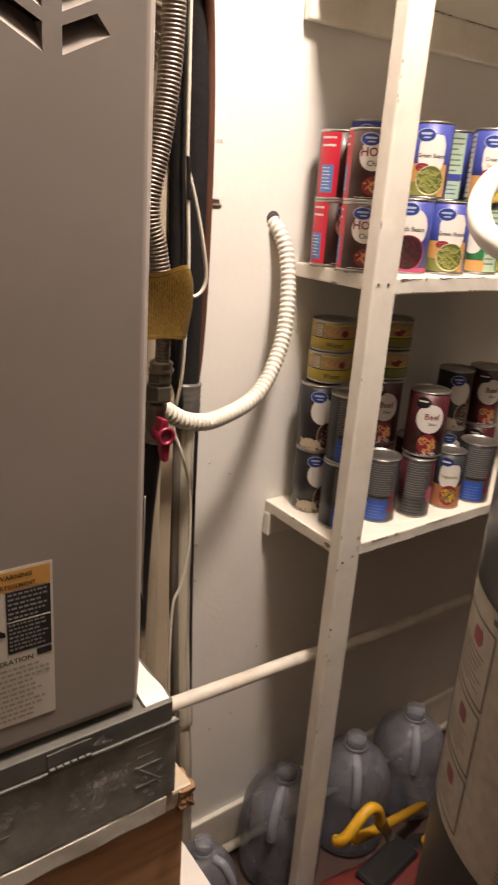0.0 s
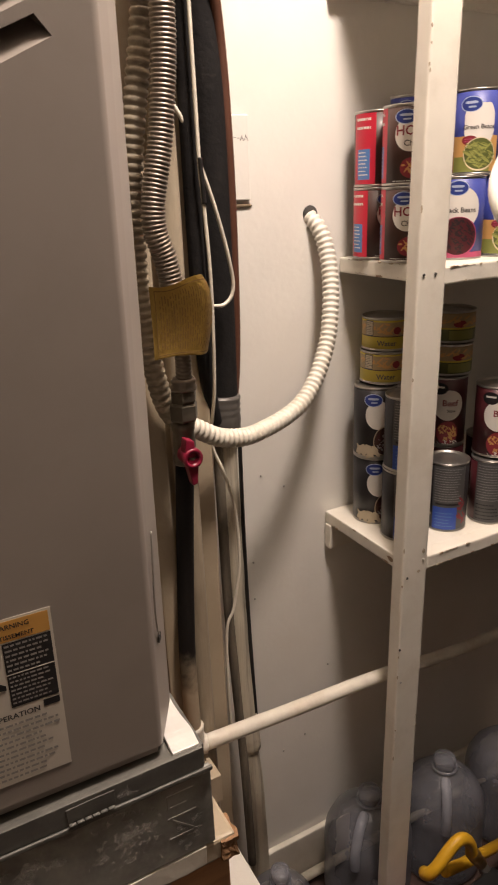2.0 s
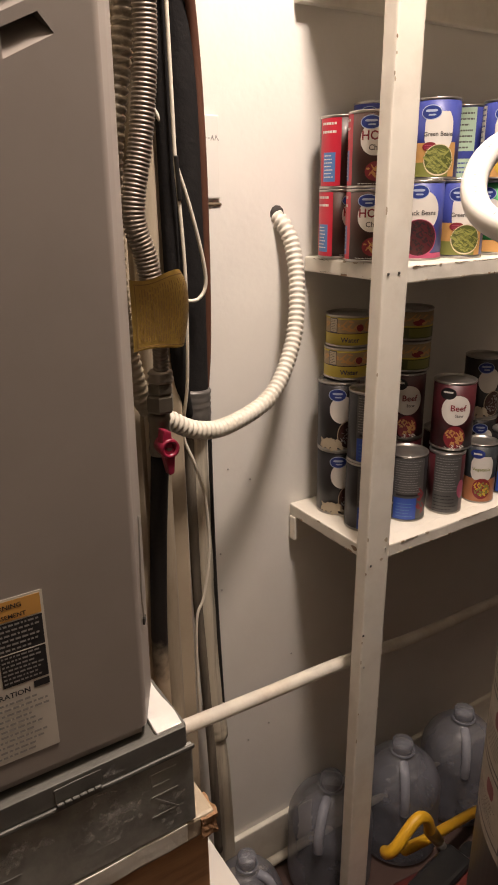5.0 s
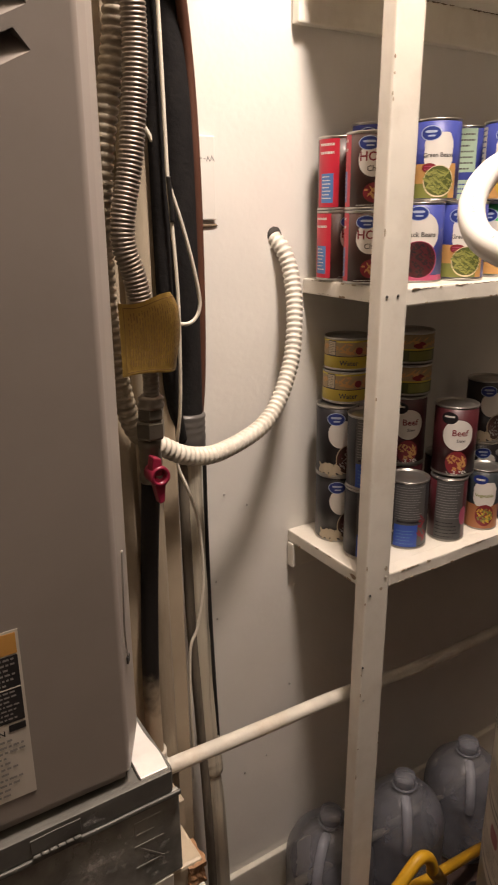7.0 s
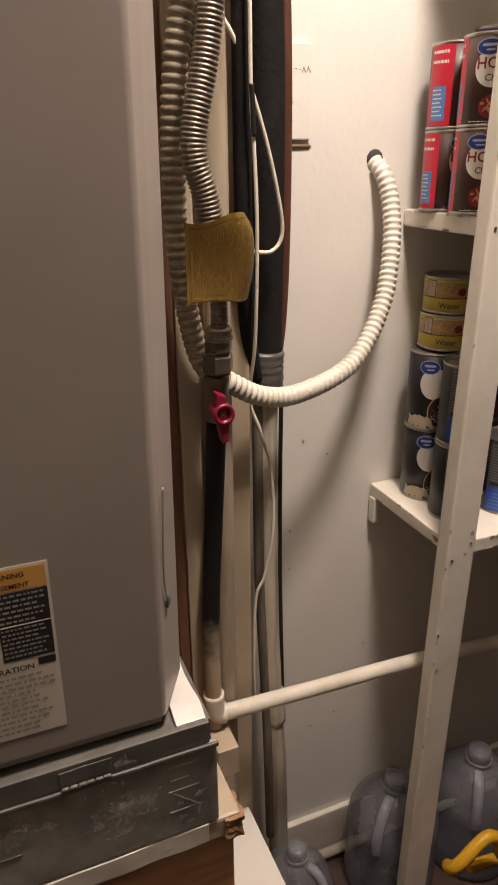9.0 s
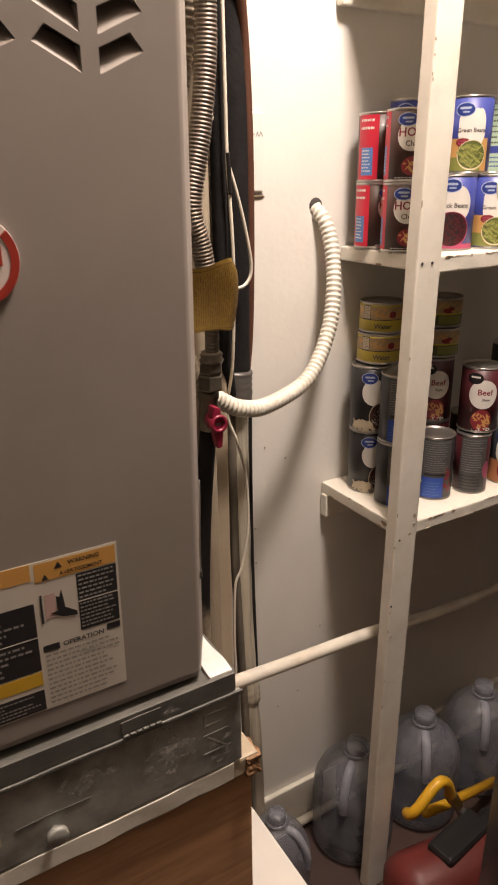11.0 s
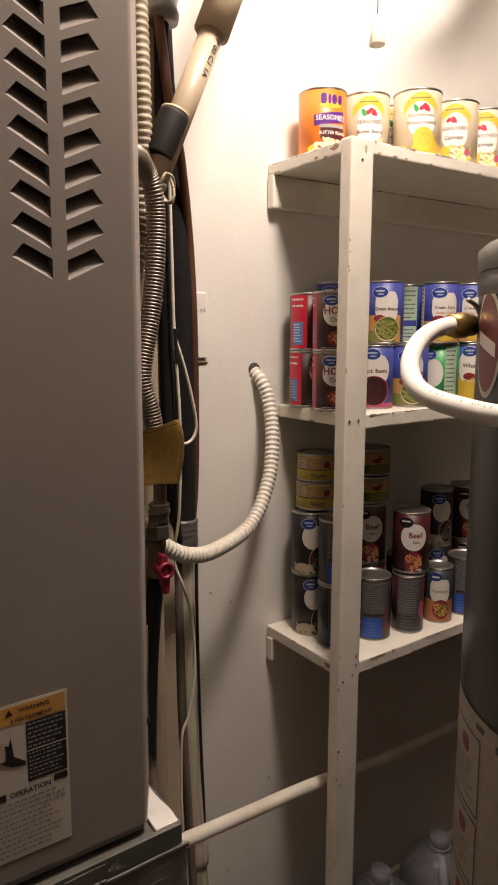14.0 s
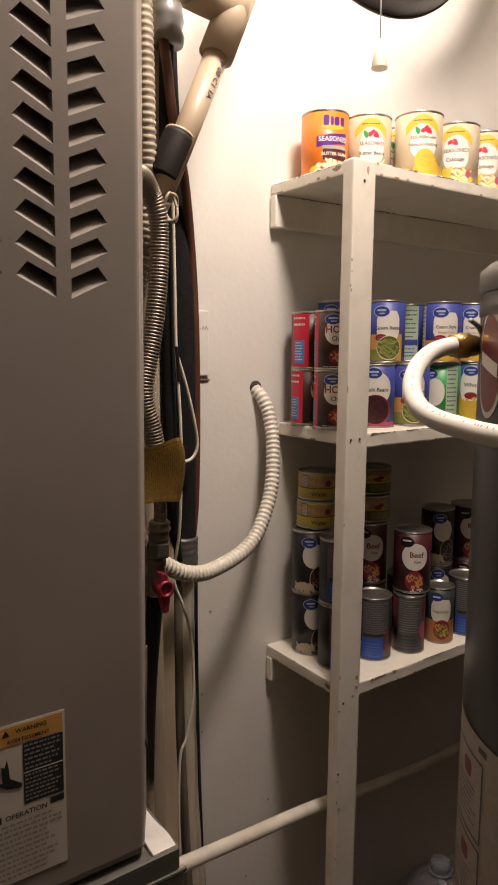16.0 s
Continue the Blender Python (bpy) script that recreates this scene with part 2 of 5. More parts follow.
def joined(*parts):
    bm = bmesh.new()
    for p in parts:
        me = bpy.data.meshes.new("join")
        p.to_mesh(me)
        p.free()
        bm.from_mesh(me)
        bpy.data.meshes.remove(me)
    return bm


def prism(outline, depth, m=None):
    """A flat outline in x and z pushed back along y by depth."""
    bm = bmesh.new()
    f = bm.faces.new([bm.verts.new((x, 0, z)) for x, z in outline])
    ext = bmesh.ops.extrude_face_region(bm, geom=[f])
    for v in ext["geom"]:
        if isinstance(v, bmesh.types.BMVert):
            v.co.y += depth
    finish(bm)
    return moved(bm, m) if m is not None else bm


WORDS = {}


def words(text, size):
    """Lettering as (vertices, faces) in x and z, centred."""
    key = (text, size)
    if key not in WORDS:
        cu = bpy.data.curves.new("words", "FONT")
        cu.body, cu.size, cu.align_x, cu.align_y, cu.resolution_u, cu.offset = text, size, "CENTER", "CENTER", 2, size * 0.018
        ob = new("words", cu)
        me = bpy.data.meshes.new_from_object(ob.evaluated_get(bpy.context.evaluated_depsgraph_get()))
        WORDS[key] = ([(v.co.x, v.co.y) for v in me.vertices], [tuple(p.vertices) for p in me.polygons])
        bpy.data.objects.remove(ob)
        bpy.data.meshes.remove(me)
    return WORDS[key]


def lettering(text, size, x, y, z, bold=0.0):
    """Letters standing in the x-z plane at y, facing -y."""
    vs, fs = words(text, size)
    bm = bmesh.new()
    made = [bm.verts.new((x + a, y, z + b)) for a, b in vs]
    for f in fs:
        bm.faces.new([made[i] for i in f])
    return bm


# ---- structure ----
def structure(name, bm, mat, label):
    return tagged(part(name, bm, mat), label, name.split("_")[0], kind="structure")


X0, X1, Y0 = -1.25, 2.1, -1.6
structure("floor", box(X0 - 0.1, X1 + 0.1, Y0 - 0.1, WALL + 0.1, FLOOR - 0.08, FLOOR), FLOOR_MAT, "dark reddish brown worn floor of the utility closet")
structure("ceiling", box(X0 - 0.1, X1 + 0.1, Y0 - 0.1, WALL + 0.1, CEIL, CEIL + 0.1), CEILING_PAINT, "dingy cream closet ceiling")
structure("wall_north", box(X0 - 0.1, X1 + 0.1, WALL, WALL + 0.1, FLOOR, CEIL), WALL_PAINT, "white painted smooth panel wall with small marks")
# these three unseen walls are kept dark so the lower bays stay dim
structure("wall_west", box(X0 - 0.1, X0, Y0, WALL, FLOOR, CEIL), LOW_BOUNCE, "unseen side wall behind the furnace, darkened to limit bounce")
structure("wall_east", box(X1, X1 + 0.1, Y0, WALL, FLOOR, CEIL), LOW_BOUNCE, "unseen side wall past the shelves, darkened to limit bounce")
structure("wall_south", box(X0 - 0.1, X1 + 0.1, Y0 - 0.1, Y0, FLOOR, CEIL), LOW_BOUNCE, "unseen wall opposite the shelves, darkened to limit bounce")
structure("baseboard", worn_box(0.5, X1, WALL - 0.014, WALL, FLOOR, 0.02, 0.001, 0.004, 30), SHELF_PAINT, "white painted baseboard along the panel wall")
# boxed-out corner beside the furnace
structure("pilaster", worn_box(0.10, 0.402, 0.95, WALL, FLOOR, CEIL, 0.002, 0.004, 30), DARKENED_CREAM, "cream painted boxed corner behind the gas pipe, darkened for shade")
structure("trim_post", worn_box(0.286, 0.3145, 0.906, 0.9485, 0.28, CEIL, 0.0015, 0.003, 30), DARKENED_CREAM, "cream painted rough-edged trim strip")
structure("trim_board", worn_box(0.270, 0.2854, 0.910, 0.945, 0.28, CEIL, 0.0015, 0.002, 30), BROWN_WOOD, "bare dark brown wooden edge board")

# low white ledge beside the platform
ledge = thing("ledge", "white painted low wooden ledge under the furnace platform", "ledge", (0, 0.8, FLOOR))
ledge.matrix_basis = Matrix.Identity(4)
part("top", worn_box(-0.6, 0.392, 0.612, WALL - 0.126, 0.255, 0.28, 0.001, 0.003, 20), WALL_PAINT, ledge)
part("side", box(0.35, 0.374, 0.63, WALL - 0.13, FLOOR, 0.255), WALL_PAINT, ledge)
part("front", box(-0.6, 0.35, 0.63, 0.65, FLOOR, 0.255), WALL_PAINT, ledge)

# ---- platform, plenum and furnace ----
platform = thing("platform", "reddish plywood furnace platform with a chewed painted edge", "platform")
part("front_panel", box(-0.62, 0.236, 0.606, 0.618, 0.28, 0.70, 0.001), PLYWOOD, platform, "stained reddish brown plywood front")
part("side_panel", box(0.222, 0.235, 0.6185, 0.94, 0.28, 0.70), PLYWOOD, platform)
part("top_board", worn_box(-0.62, 0.243, 0.598, 0.945, 0.702, 0.732, 0.0025, 0.004, 40, 3), DARKENED_CREAM, platform, "painted top board with flaking paint")
chewed = box(0.2235, 0.2445, 0.5945, 0.63, 0.7005, 0.7300)
bmesh.ops.subdivide_edges(chewed, edges=chewed.edges[:], cuts=9, use_grid_fill=True)
for v in chewed.verts:
    q = Vector(noise.noise_vector(v.co * 90)) + 0.6 * Vector(noise.noise_vector(v.co * 260))
    v.co += Vector((0.0024 * q.x, 0.002 * q.y, 0.0026 * q.z))
part("chewed_corner", finish(chewed), RAW_WOOD, platform, "chewed splintered raw wood corner")
part("paint_strip", worn_box(-0.62, 0.205, 0.5955, 0.6, 0.708, 0.734, 0.0022, 0.001, 60, 5), SHELF_PAINT, platform, "cracked white paint along the edge")

plenum = thing("plenum", "galvanised sheet metal plenum with a hinged seam", "plenum")
part("body", box(-0.62, 0.213, 0.601, 0.93, 0.734, 0.872, 0.002), DULL_ZINC, plenum)
part("lower_panel", box(-0.62, 0.2165, 0.5955, 0.6005, 0.737, 0.846, 0.0015), GALVANISED, plenum)
part("seam_lip", worn_box(-0.62, 0.2175, 0.5915, 0.5952, 0.8425, 0.848, 0.0008, 0.0015, 40), DULL_ZINC, plenum)
part("flange", box(-0.62, 0.209, 0.594, 0.6008, 0.8485, 0.8745, 0.001), DULL_ZINC, plenum)
part("foil_top", worn_box(0.176, 0.208, 0.598, 0.93, 0.8725, 0.8775, 0.0034, 0.001, 45, 2), FOIL, plenum, "bright crumpled foil tape top")

LEAN = pose(0, 0, 0, 0, 0.8, 0)
furnace = thing("furnace", "tall grey painted metal furnace with chevron louvres", "furnace", (0.17, 0.6, 0.885))
FX, FTOP = -0.66, 1.42


def louvre_holes():
    """Outlines of the pressed openings, in the front's own x and z."""
    right = ((0.0, 0.0), (0.0, 0.0195), (0.0275, 0.0325), (0.0385, 0.0195))
    out = []
    for column in range(5):
        for row in range(14):
            z = 0.622 + row * 0.0283
            x = -0.077 - column * 0.1035
            out.append([(x + a, z + b) for a, b in right])
            out.append([(x - 0.015 - a, z + b) for a, b in right])
    return out


FOOT, HEAD = -0.0075, -0.011  # the front is a little wider at its foot


def furnace_front():
    bm = bmesh.new()
    loops = [[(FX, 0.006), (FOOT, 0.006), (HEAD, FTOP), (FX, FTOP)], *louvre_holes()]
    edges = []
    for loop in loops:
        vs = [bm.verts.new((x, 0, z)) for x, z in loop]
        edges += [bm.edges.new((vs[i], vs[(i + 1) % len(vs)])) for i in range(len(vs))]
    bmesh.ops.triangle_fill(bm, edges=edges, use_beauty=True, use_dissolve=False)
    # a tight folded edge that turns the front into the slanted side
    ends = ((0.006, FOOT), (FTOP, HEAD))
    last = [bm.verts.new((x0, 0, z)) for z, x0 in ends]
    for k in range(1, 7):
        a = k / 6 * radians(52)
        now = [bm.verts.new((x0 + 0.008 * math.sin(a), 0.008 * (1 - math.cos(a)), z)) for z, x0 in ends]
        f = bm.faces.new((last[0], now[0], now[1], last[1]))
        f.smooth = True
        last = now
    for x, y in ((0.028, 0.056), (0.030, 0.060)):
        now = [bm.verts.new((x, y, z)) for z in (0.006, FTOP)]
        bm.faces.new((last[0], now[0], now[1], last[1]))
        last = now
    bmesh.ops.remove_doubles(bm, verts=bm.verts[:], dist=1e-5)
    return finish(bm)


part("front_panel", furnace_front(), FURNACE_PAINT, furnace)


def vanes():
    """Pressed lips: each runs from an opening's lower edge back and up into the cabinet."""
    bm = bmesh.new()
    for loop in louvre_holes():
        p0, p1, p2, p3 = loop
        low = [(p0[0], 0, p0[1]), (p3[0], 0, p3[1])]
        top = [(p1[0], 0.016, p1[1] + 0.002), (p2[0], 0.016, p2[1] + 0.001)]
        a, b = [bm.verts.new(v) for v in low]
        c, d = [bm.verts.new(v) for v in top]
        bm.faces.new((a, b, d, c))
        e = bm.verts.new((p1[0], 0, p1[1]))
        g = bm.verts.new((p2[0], 0, p2[1]))
        bm.faces.new((a, c, e))
        bm.faces.new((b, g, d))
    return finish(bm)


part("louvres", vanes(), FURNACE_PAINT, furnace)
part("cabinet", box(FX, 0.024, 0.05, 0.19, 0.0, FTOP, 0.002), FURNACE_PAINT, furnace)
part("bottom_flange", box(FX, -0.006, 0.004, 0.2, -0.004, 0.006, 0.001), FURNACE_PAINT, furnace)
furnace.matrix_basis = Matrix.Translation((0.172, 0.605, 0.882)) @ LEAN


# ---- shelves ----
shelf_rack = thing("shelf_rack", "white painted wooden shelf rack with chipped edges", "shelf")
SX1 = 1.75
for z, left, name, thick in ((0.826, 0.692, "lower_shelf", 0.024), (1.305, 0.722, "middle_shelf", 0.026), (1.776, 0.697, "upper_shelf", 0.022)):
    board = joined(worn_box(left, SX1, 0.858, WALL - 0.002, z - thick, z, 0.0012, 0.003, 40, z), worn_box(0.7345, SX1, 0.8325, 0.861, z - thick - 0.001, z - 0.0004, 0.0014, 0.003, 40, z + 1))
    part(name, board, SHELF_PAINT, shelf_rack)
part("lower_cleat", worn_box(0.69, SX1, WALL - 0.022, WALL - 0.003, 0.750, 0.801, 0.001, 0.003, 20), SHELF_PAINT, shelf_rack)
part("upper_cleat", worn_box(0.694, SX1, WALL - 0.022, WALL - 0.003, 1.692, 1.7535, 0.001, 0.003, 20), SHELF_PAINT, shelf_rack)
post = worn_box(0.680, 0.733, 0.830, 0.8575, FLOOR, 1.776, 0.0005, 0.004, 60, 4)
for v in post.verts:
    v.co.x += 0.009 * (v.co.z - 0.8)
part("post", post, SHELF_PAINT, shelf_rack)


def crack(a, b, seed, share=0.62, r=0.0008):
    """Broken dark lines where paint has split along an edge, as one mesh."""
    rng = random.Random(seed)
    a, b = Vector(a), Vector(b)
    length, at, pieces = (b - a).length, 0.0, []
    while at < length - 0.004:
        run = min(rng.uniform(0.008, 0.05), length - at)
        if rng.random() < share:
            n = max(3, int(run / 0.004))
            line = [a.lerp(b, (at + run * k / n) / length) + Vector((0, 0, rng.uniform(-0.0011, 0.0011))) for k in range(n + 1)]
            w = [rng.uniform(0.35, 1.0) * r for _ in line]
            pieces.append(sweep(line, lambda i: w[min(i, n)], 5))
        at += run
    return joined(*pieces)


def chip(x, y, z, w, h, seed, facing="y"):
    """A flake of missing paint: a thin uneven patch of bare wood."""
    rng = random.Random(seed)
    out = [(w * math.cos(a) * rng.uniform(0.55, 1.1), h * math.sin(a) * rng.uniform(0.55, 1.1)) for a in (2 * math.pi * k / 11 for k in range(11))]
    return prism(out, 0.0012, pose(x, y, z, 0, 0, 0 if facing == "y" else -90))


CRACK = material("bare_crack", (0.17, 0.12, 0.075), 0.8, vary=0.3, bump=0.2)
BARE = material("bare_wood_chip", (0.30, 0.21, 0.13), 0.75, vary=0.3, bump=0.3)
cracks = []
for k, (z, left, thick) in enumerate(((0.826, 0.692, 0.024), (1.305, 0.722, 0.026), (1.776, 0.697, 0.022))):
    cracks.append(crack((0.736, 0.8327, z - 0.0022), (1.2, 0.8327, z - 0.0022), k, 0.45))
    cracks.append(crack((left + 0.0003, 0.862, z - 0.003), (left + 0.0003, 1.07, z - 0.003), k + 7, 0.6))
    cracks.append(crack((left + 0.0003, 0.862, z - thick + 0.003), (left + 0.0003, 1.07, z - thick + 0.003), k + 17, 0.4))
cracks.append(crack((0.70, 1.0528, 0.8008), (1.1, 1.0528, 0.8008), 31, 0.5))
cracks.append(crack((0.70, 1.0528, 1.7534), (1.3, 1.0528, 1.7534), 32, 0.8, 0.0014))
tagged(part("paint_cracks", joined(*cracks), CRACK, shelf_rack), "dark hairline cracks in the paint", kind="stuff")
for k, (x, y, z, w, h, face) in enumerate(((0.6915, 0.875, 0.815, 0.010, 0.005, "x"), (0.6968, 0.880, 1.768, 0.014, 0.005, "x"), (0.6968, 0.93, 1.760, 0.006, 0.003, "x"), (0.724, 0.8296, 0.842, 0.004, 0.005, "y"), (0.715, 0.8296, 0.806, 0.005, 0.003, "y"), (0.722, 0.8296, 1.758, 0.003, 0.008, "y"))):
    part("paint_chip", chip(x, y, z, w, h, k, face), BARE if k < 3 else DARKENED_CREAM, shelf_rack)
for k in range(6):
    z = 0.42 + k * 0.23
    part("paint_chip", chip(0.6802 + 0.009 * (z - 0.8) + 0.0007, 0.8297, z + 0.05 * math.sin(k * 5.0), 0.0013, 0.005 + 0.003 * math.sin(k * 3.3), 50 + k), DARKENED_CREAM, shelf_rack)

flake_rng = random.Random(12)
for z, left, thick in ((0.826, 0.692, 0.024), (1.305, 0.722, 0.026), (1.776, 0.697, 0.022)):
    for k in range(9):
        edge = z - 0.002 if k % 2 else z - thick + 0.002
        part("paint_chip", chip(flake_rng.uniform(0.745, 1.05), 0.8318, edge, flake_rng.uniform(0.002, 0.007), flake_rng.uniform(0.0012, 0.0028), 80 + k), DARKENED_CREAM if k % 3 else BARE, shelf_rack)
        if k < 5:
            part("paint_chip", chip(left - 0.0006, flake_rng.uniform(0.87, 1.05), edge, flake_rng.uniform(0.003, 0.009), flake_rng.uniform(0.0012, 0.003), 90 + k, "x"), DARKENED_CREAM if k % 2 else BARE, shelf_rack)
for k in range(12):
    z = flake_rng.uniform(0.3, 1.7)
    x = (0.6815, 0.7315)[k % 2] + flake_rng.uniform(-0.0012, 0.0012) + 0.009 * (z - 0.8)
    part("paint_chip", chip(x, 0.8299, z, flake_rng.uniform(0.0008, 0.0016), flake_rng.uniform(0.0015, 0.004), 110 + k), DARKENED_CREAM if k % 4 else BARE, shelf_rack)

# nail heads, holes and chips on the post
for name, x, z, mat in (("nail_head", 0.688, 0.589, NAIL), ("nail_head", 0.723, 0.826, NAIL), ("nail_hole", 0.690, 1.296, DARK_HOLE), ("nail_hole", 0.712, 1.296, DARK_HOLE),
                        ("nail_hole", 0.682, 0.660, DARK_HOLE), ("nail_hole", 0.69, 0.80, DARK_HOLE), ("nail_hole", 0.705, 1.74, DARK_HOLE)):
    part(name, moved(lathe(((0, 0), (0.0022, 0), (0.0022, 0.0010), (0, 0.0018)), 10), pose(x + 0.009 * (z - 0.8), 0.8295, z, 90)), mat, shelf_rack)

# ---- logo badge, labels and latch on the furnace ----
BADGE_WHITE, BADGE_RED = plain("badge_white", (0.72, 0.62, 0.56)), plain("badge_red", (0.36, 0.035, 0.02))
L_WHITE, L_BLACK, L_ORANGE, L_YELLOW, L_RED, L_GREY = plain("label_white", (0.60, 0.55, 0.47), 0.5), plain("label_black", (0.022, 0.021, 0.022), 0.45), plain("label_orange", (0.60, 0.32, 0.08), 0.5), plain("label_yellow", (0.60, 0.37, 0.03), 0.5), plain("label_red", (0.5, 0.04, 0.05), 0.5), plain("label_grey", (0.30, 0.285, 0.26), 0.5)


def disc(radius, depth, segs=40):
    bm = moved(lathe(((0, 0), (radius, 0), (radius, depth * 0.7), (radius * 0.985, depth), (0, depth)), segs), pose(0, 0, 0, 90))
    for f in bm.faces:
        f.smooth = False
    return bm


def arc_band(r0, r1, a0, a1, depth, steps=28):
    outer = [(r1 * math.cos(a), r1 * math.sin(a)) for a in (radians(a0 + (a1 - a0) * k / steps) for k in range(steps + 1))]
    inner = [(r0 * math.cos(a), r0 * math.sin(a)) for a in (radians(a0 + (a1 - a0) * k / steps) for k in range(steps, -1, -1))]
    return prism(outer + inner, depth)


def on_furnace(ob, x, y, z):
    ob.matrix_basis = furnace.matrix_basis @ Matrix.Translation((x - 0.172, y, z - 0.882))
    return ob


badge = thing("round_badge", "round white badge with a broken red ring", "badge")
part("plate", disc(0.037, 0.0025), BADGE_WHITE, badge)
part("ring", moved(arc_band(0.0285, 0.0365, 62, 215, 0.0006), Matrix.Translation((0, -0.0031, 0))), BADGE_RED, badge)
part("ring", moved(arc_band(0.0295, 0.0365, -118, 40, 0.0006), Matrix.Translation((0, -0.0031, 0))), BADGE_RED, badge)
for k in range(5):
    part("letter_bar", box(-0.0235 + k * 0.0098, -0.0165 + k * 0.0098, -0.0032, -0.0026, -0.0085 + 0.001 * k, 0.0085 + 0.0007 * k, 0.0002), BADGE_RED, badge)
on_furnace(badge, -0.0225, -0.0005, 1.3635)


def bars(parent, x0, x1, z0, z1, lines, mat, y, name="print", ragged=0.25, seed=1):
    """Unreadable small print as rows of word-long bars, one mesh."""
    rng = random.Random(seed)
    pitch = (z1 - z0) / lines
    bm = bmesh.new()
    for k in range(lines):
        z = z1 - (k + 0.5) * pitch
        x, end = x0, x1 - rng.random() * ragged * (x1 - x0)
        while x < end - 0.002:
            w = min(rng.uniform(0.0018, 0.0065) * max(0.6, pitch / 0.0055), end - x)
            vs = [bm.verts.new(p) for p in ((x, y, z - pitch * 0.2), (x + w, y, z - pitch * 0.2), (x + w, y, z + pitch * 0.2), (x, y, z + pitch * 0.2))]
            bm.faces.new(vs)
            x += w + pitch * 0.28
    return tagged(part(name, bm, mat, parent), kind="stuff")


def flat(x0, x1, z0, z1, y, thick=0.0002):
    return box(x0, x1, y, y + thick, z0, z1)


sticker = thing("warning_sticker", "black white and orange safety sticker on the furnace door", "sticker")
part("sheet", flat(-0.170, 0.078, 0.912, 1.084, -0.0004, 0.0004), L_WHITE, sticker)
part("orange_band", flat(-0.0055, 0.0755, 1.0615, 1.0815, -0.0007), L_ORANGE, sticker)
part("orange_band", flat(-0.168, -0.0095, 1.0655, 1.0835, -0.0007), L_ORANGE, sticker)
part("heading", lettering("WARNING", 0.0066, 0.043, -0.0010, 1.0755), L_BLACK, sticker)
part("heading", lettering("AVERTISSEMENT", 0.0060, 0.040, -0.0010, 1.0657), L_BLACK, sticker)
part("triangle", prism(((0.0135, 1.0722), (0.0215, 1.0722), (0.0175, 1.0790)), 0.0002, Matrix.Translation((0, -0.001, 0))), L_BLACK, sticker)
part("triangle", prism(((0.0005, 1.0625), (0.0075, 1.0625), (0.004, 1.0687)), 0.0002, Matrix.Translation((0, -0.001, 0))), L_BLACK, sticker)
part("black_panel", flat(0.034, 0.0755, 0.994, 1.060, -0.0007), L_BLACK, sticker)
bars(sticker, 0.0355, 0.0745, 1.030, 1.0595, 6, L_GREY, -0.001, seed=3)
bars(sticker, 0.0355, 0.0745, 0.996, 1.027, 7, L_GREY, -0.001, seed=4)
part("divider", flat(0.034, 0.0755, 1.0277, 1.0287, -0.001), L_WHITE, sticker)
part("warm_hatching", flat(0.001, 0.0115, 1.018, 1.046, -0.0007), plain("pale_pink", (0.55, 0.38, 0.33)), sticker)
part("picture", prism(((0.006, 1.024), (0.013, 1.025), (0.012, 1.042), (0.0155, 1.040), (0.018, 1.048), (0.0195, 1.038), (0.0205, 1.027), (0.032, 1.0185), (0.032, 1.014), (0.018, 1.0165)), 0.0002, Matrix.Translation((0, -0.001, 0))), L_BLACK, sticker)
part("picture", flat(-0.0035, -0.0015, 1.015, 1.047, -0.001), L_BLACK, sticker)
part("heading", lettering("OPERATION", 0.0078, 0.036, -0.0008, 0.9845), L_BLACK, sticker)
part("black_tab", flat(-0.0055, 0.011, 0.981, 0.9885, -0.0007), L_BLACK, sticker)
part("black_tab", flat(0.061, 0.0755, 0.9845, 0.9915, -0.0007), L_BLACK, sticker)
bars(sticker, -0.004, 0.0745, 0.916, 0.979, 11, L_GREY, -0.0008, seed=5)
part("black_panel", flat(-0.168, -0.0095, 0.962, 1.040, -0.0007), L_BLACK, sticker)
bars(sticker, -0.165, -0.011, 1.004, 1.030, 4, L_GREY, -0.001, seed=6)
bars(sticker, -0.165, -0.011, 0.965, 0.998, 5, L_GREY, -0.001, seed=7)
part("divider", flat(-0.168, -0.0095, 1.0005, 1.0015, -0.001), L_WHITE, sticker)
part("flame_mark", prism(((-0.14, 1.043), (-0.072, 1.042), (-0.075, 1.052), (-0.080, 1.048), (-0.083, 1.058), (-0.089, 1.050), (-0.093, 1.060), (-0.1, 1.052), (-0.11, 1.061), (-0.125, 1.05), (-0.135, 1.058)), 0.0002, Matrix.Translation((0, -0.0008, 0))), L_RED, sticker)
part("yellow_band", flat(-0.168, -0.0095, 0.944, 0.960, -0.0007), L_YELLOW, sticker)
part("black_panel", flat(-0.168, -0.0095, 0.9135, 0.938, -0.0007), L_BLACK, sticker)
bars(sticker, -0.165, -0.011, 0.915, 0.936, 5, L_GREY, -0.001, seed=8)
on_furnace(sticker, 0.0, -0.0004, 0.0)

# details of the plenum
hinge = part("hinge_leaf", worn_box(0.064, 0.112, 0.5932, 0.5945, 0.853, 0.869, 0.0008, 0.0006, 8), DULL_ZINC, plenum)
for k in range(6):
    part("knuckle", moved(lathe(((0, -0.0034), (0.0014, -0.0034), (0.0019, -0.0028), (0.0019, 0.0028), (0.0014, 0.0034), (0, 0.0034)), 10), pose(0.068 + k * 0.0078, 0.5915, 0.8505, 0, 90)), DULL_ZINC, hinge)
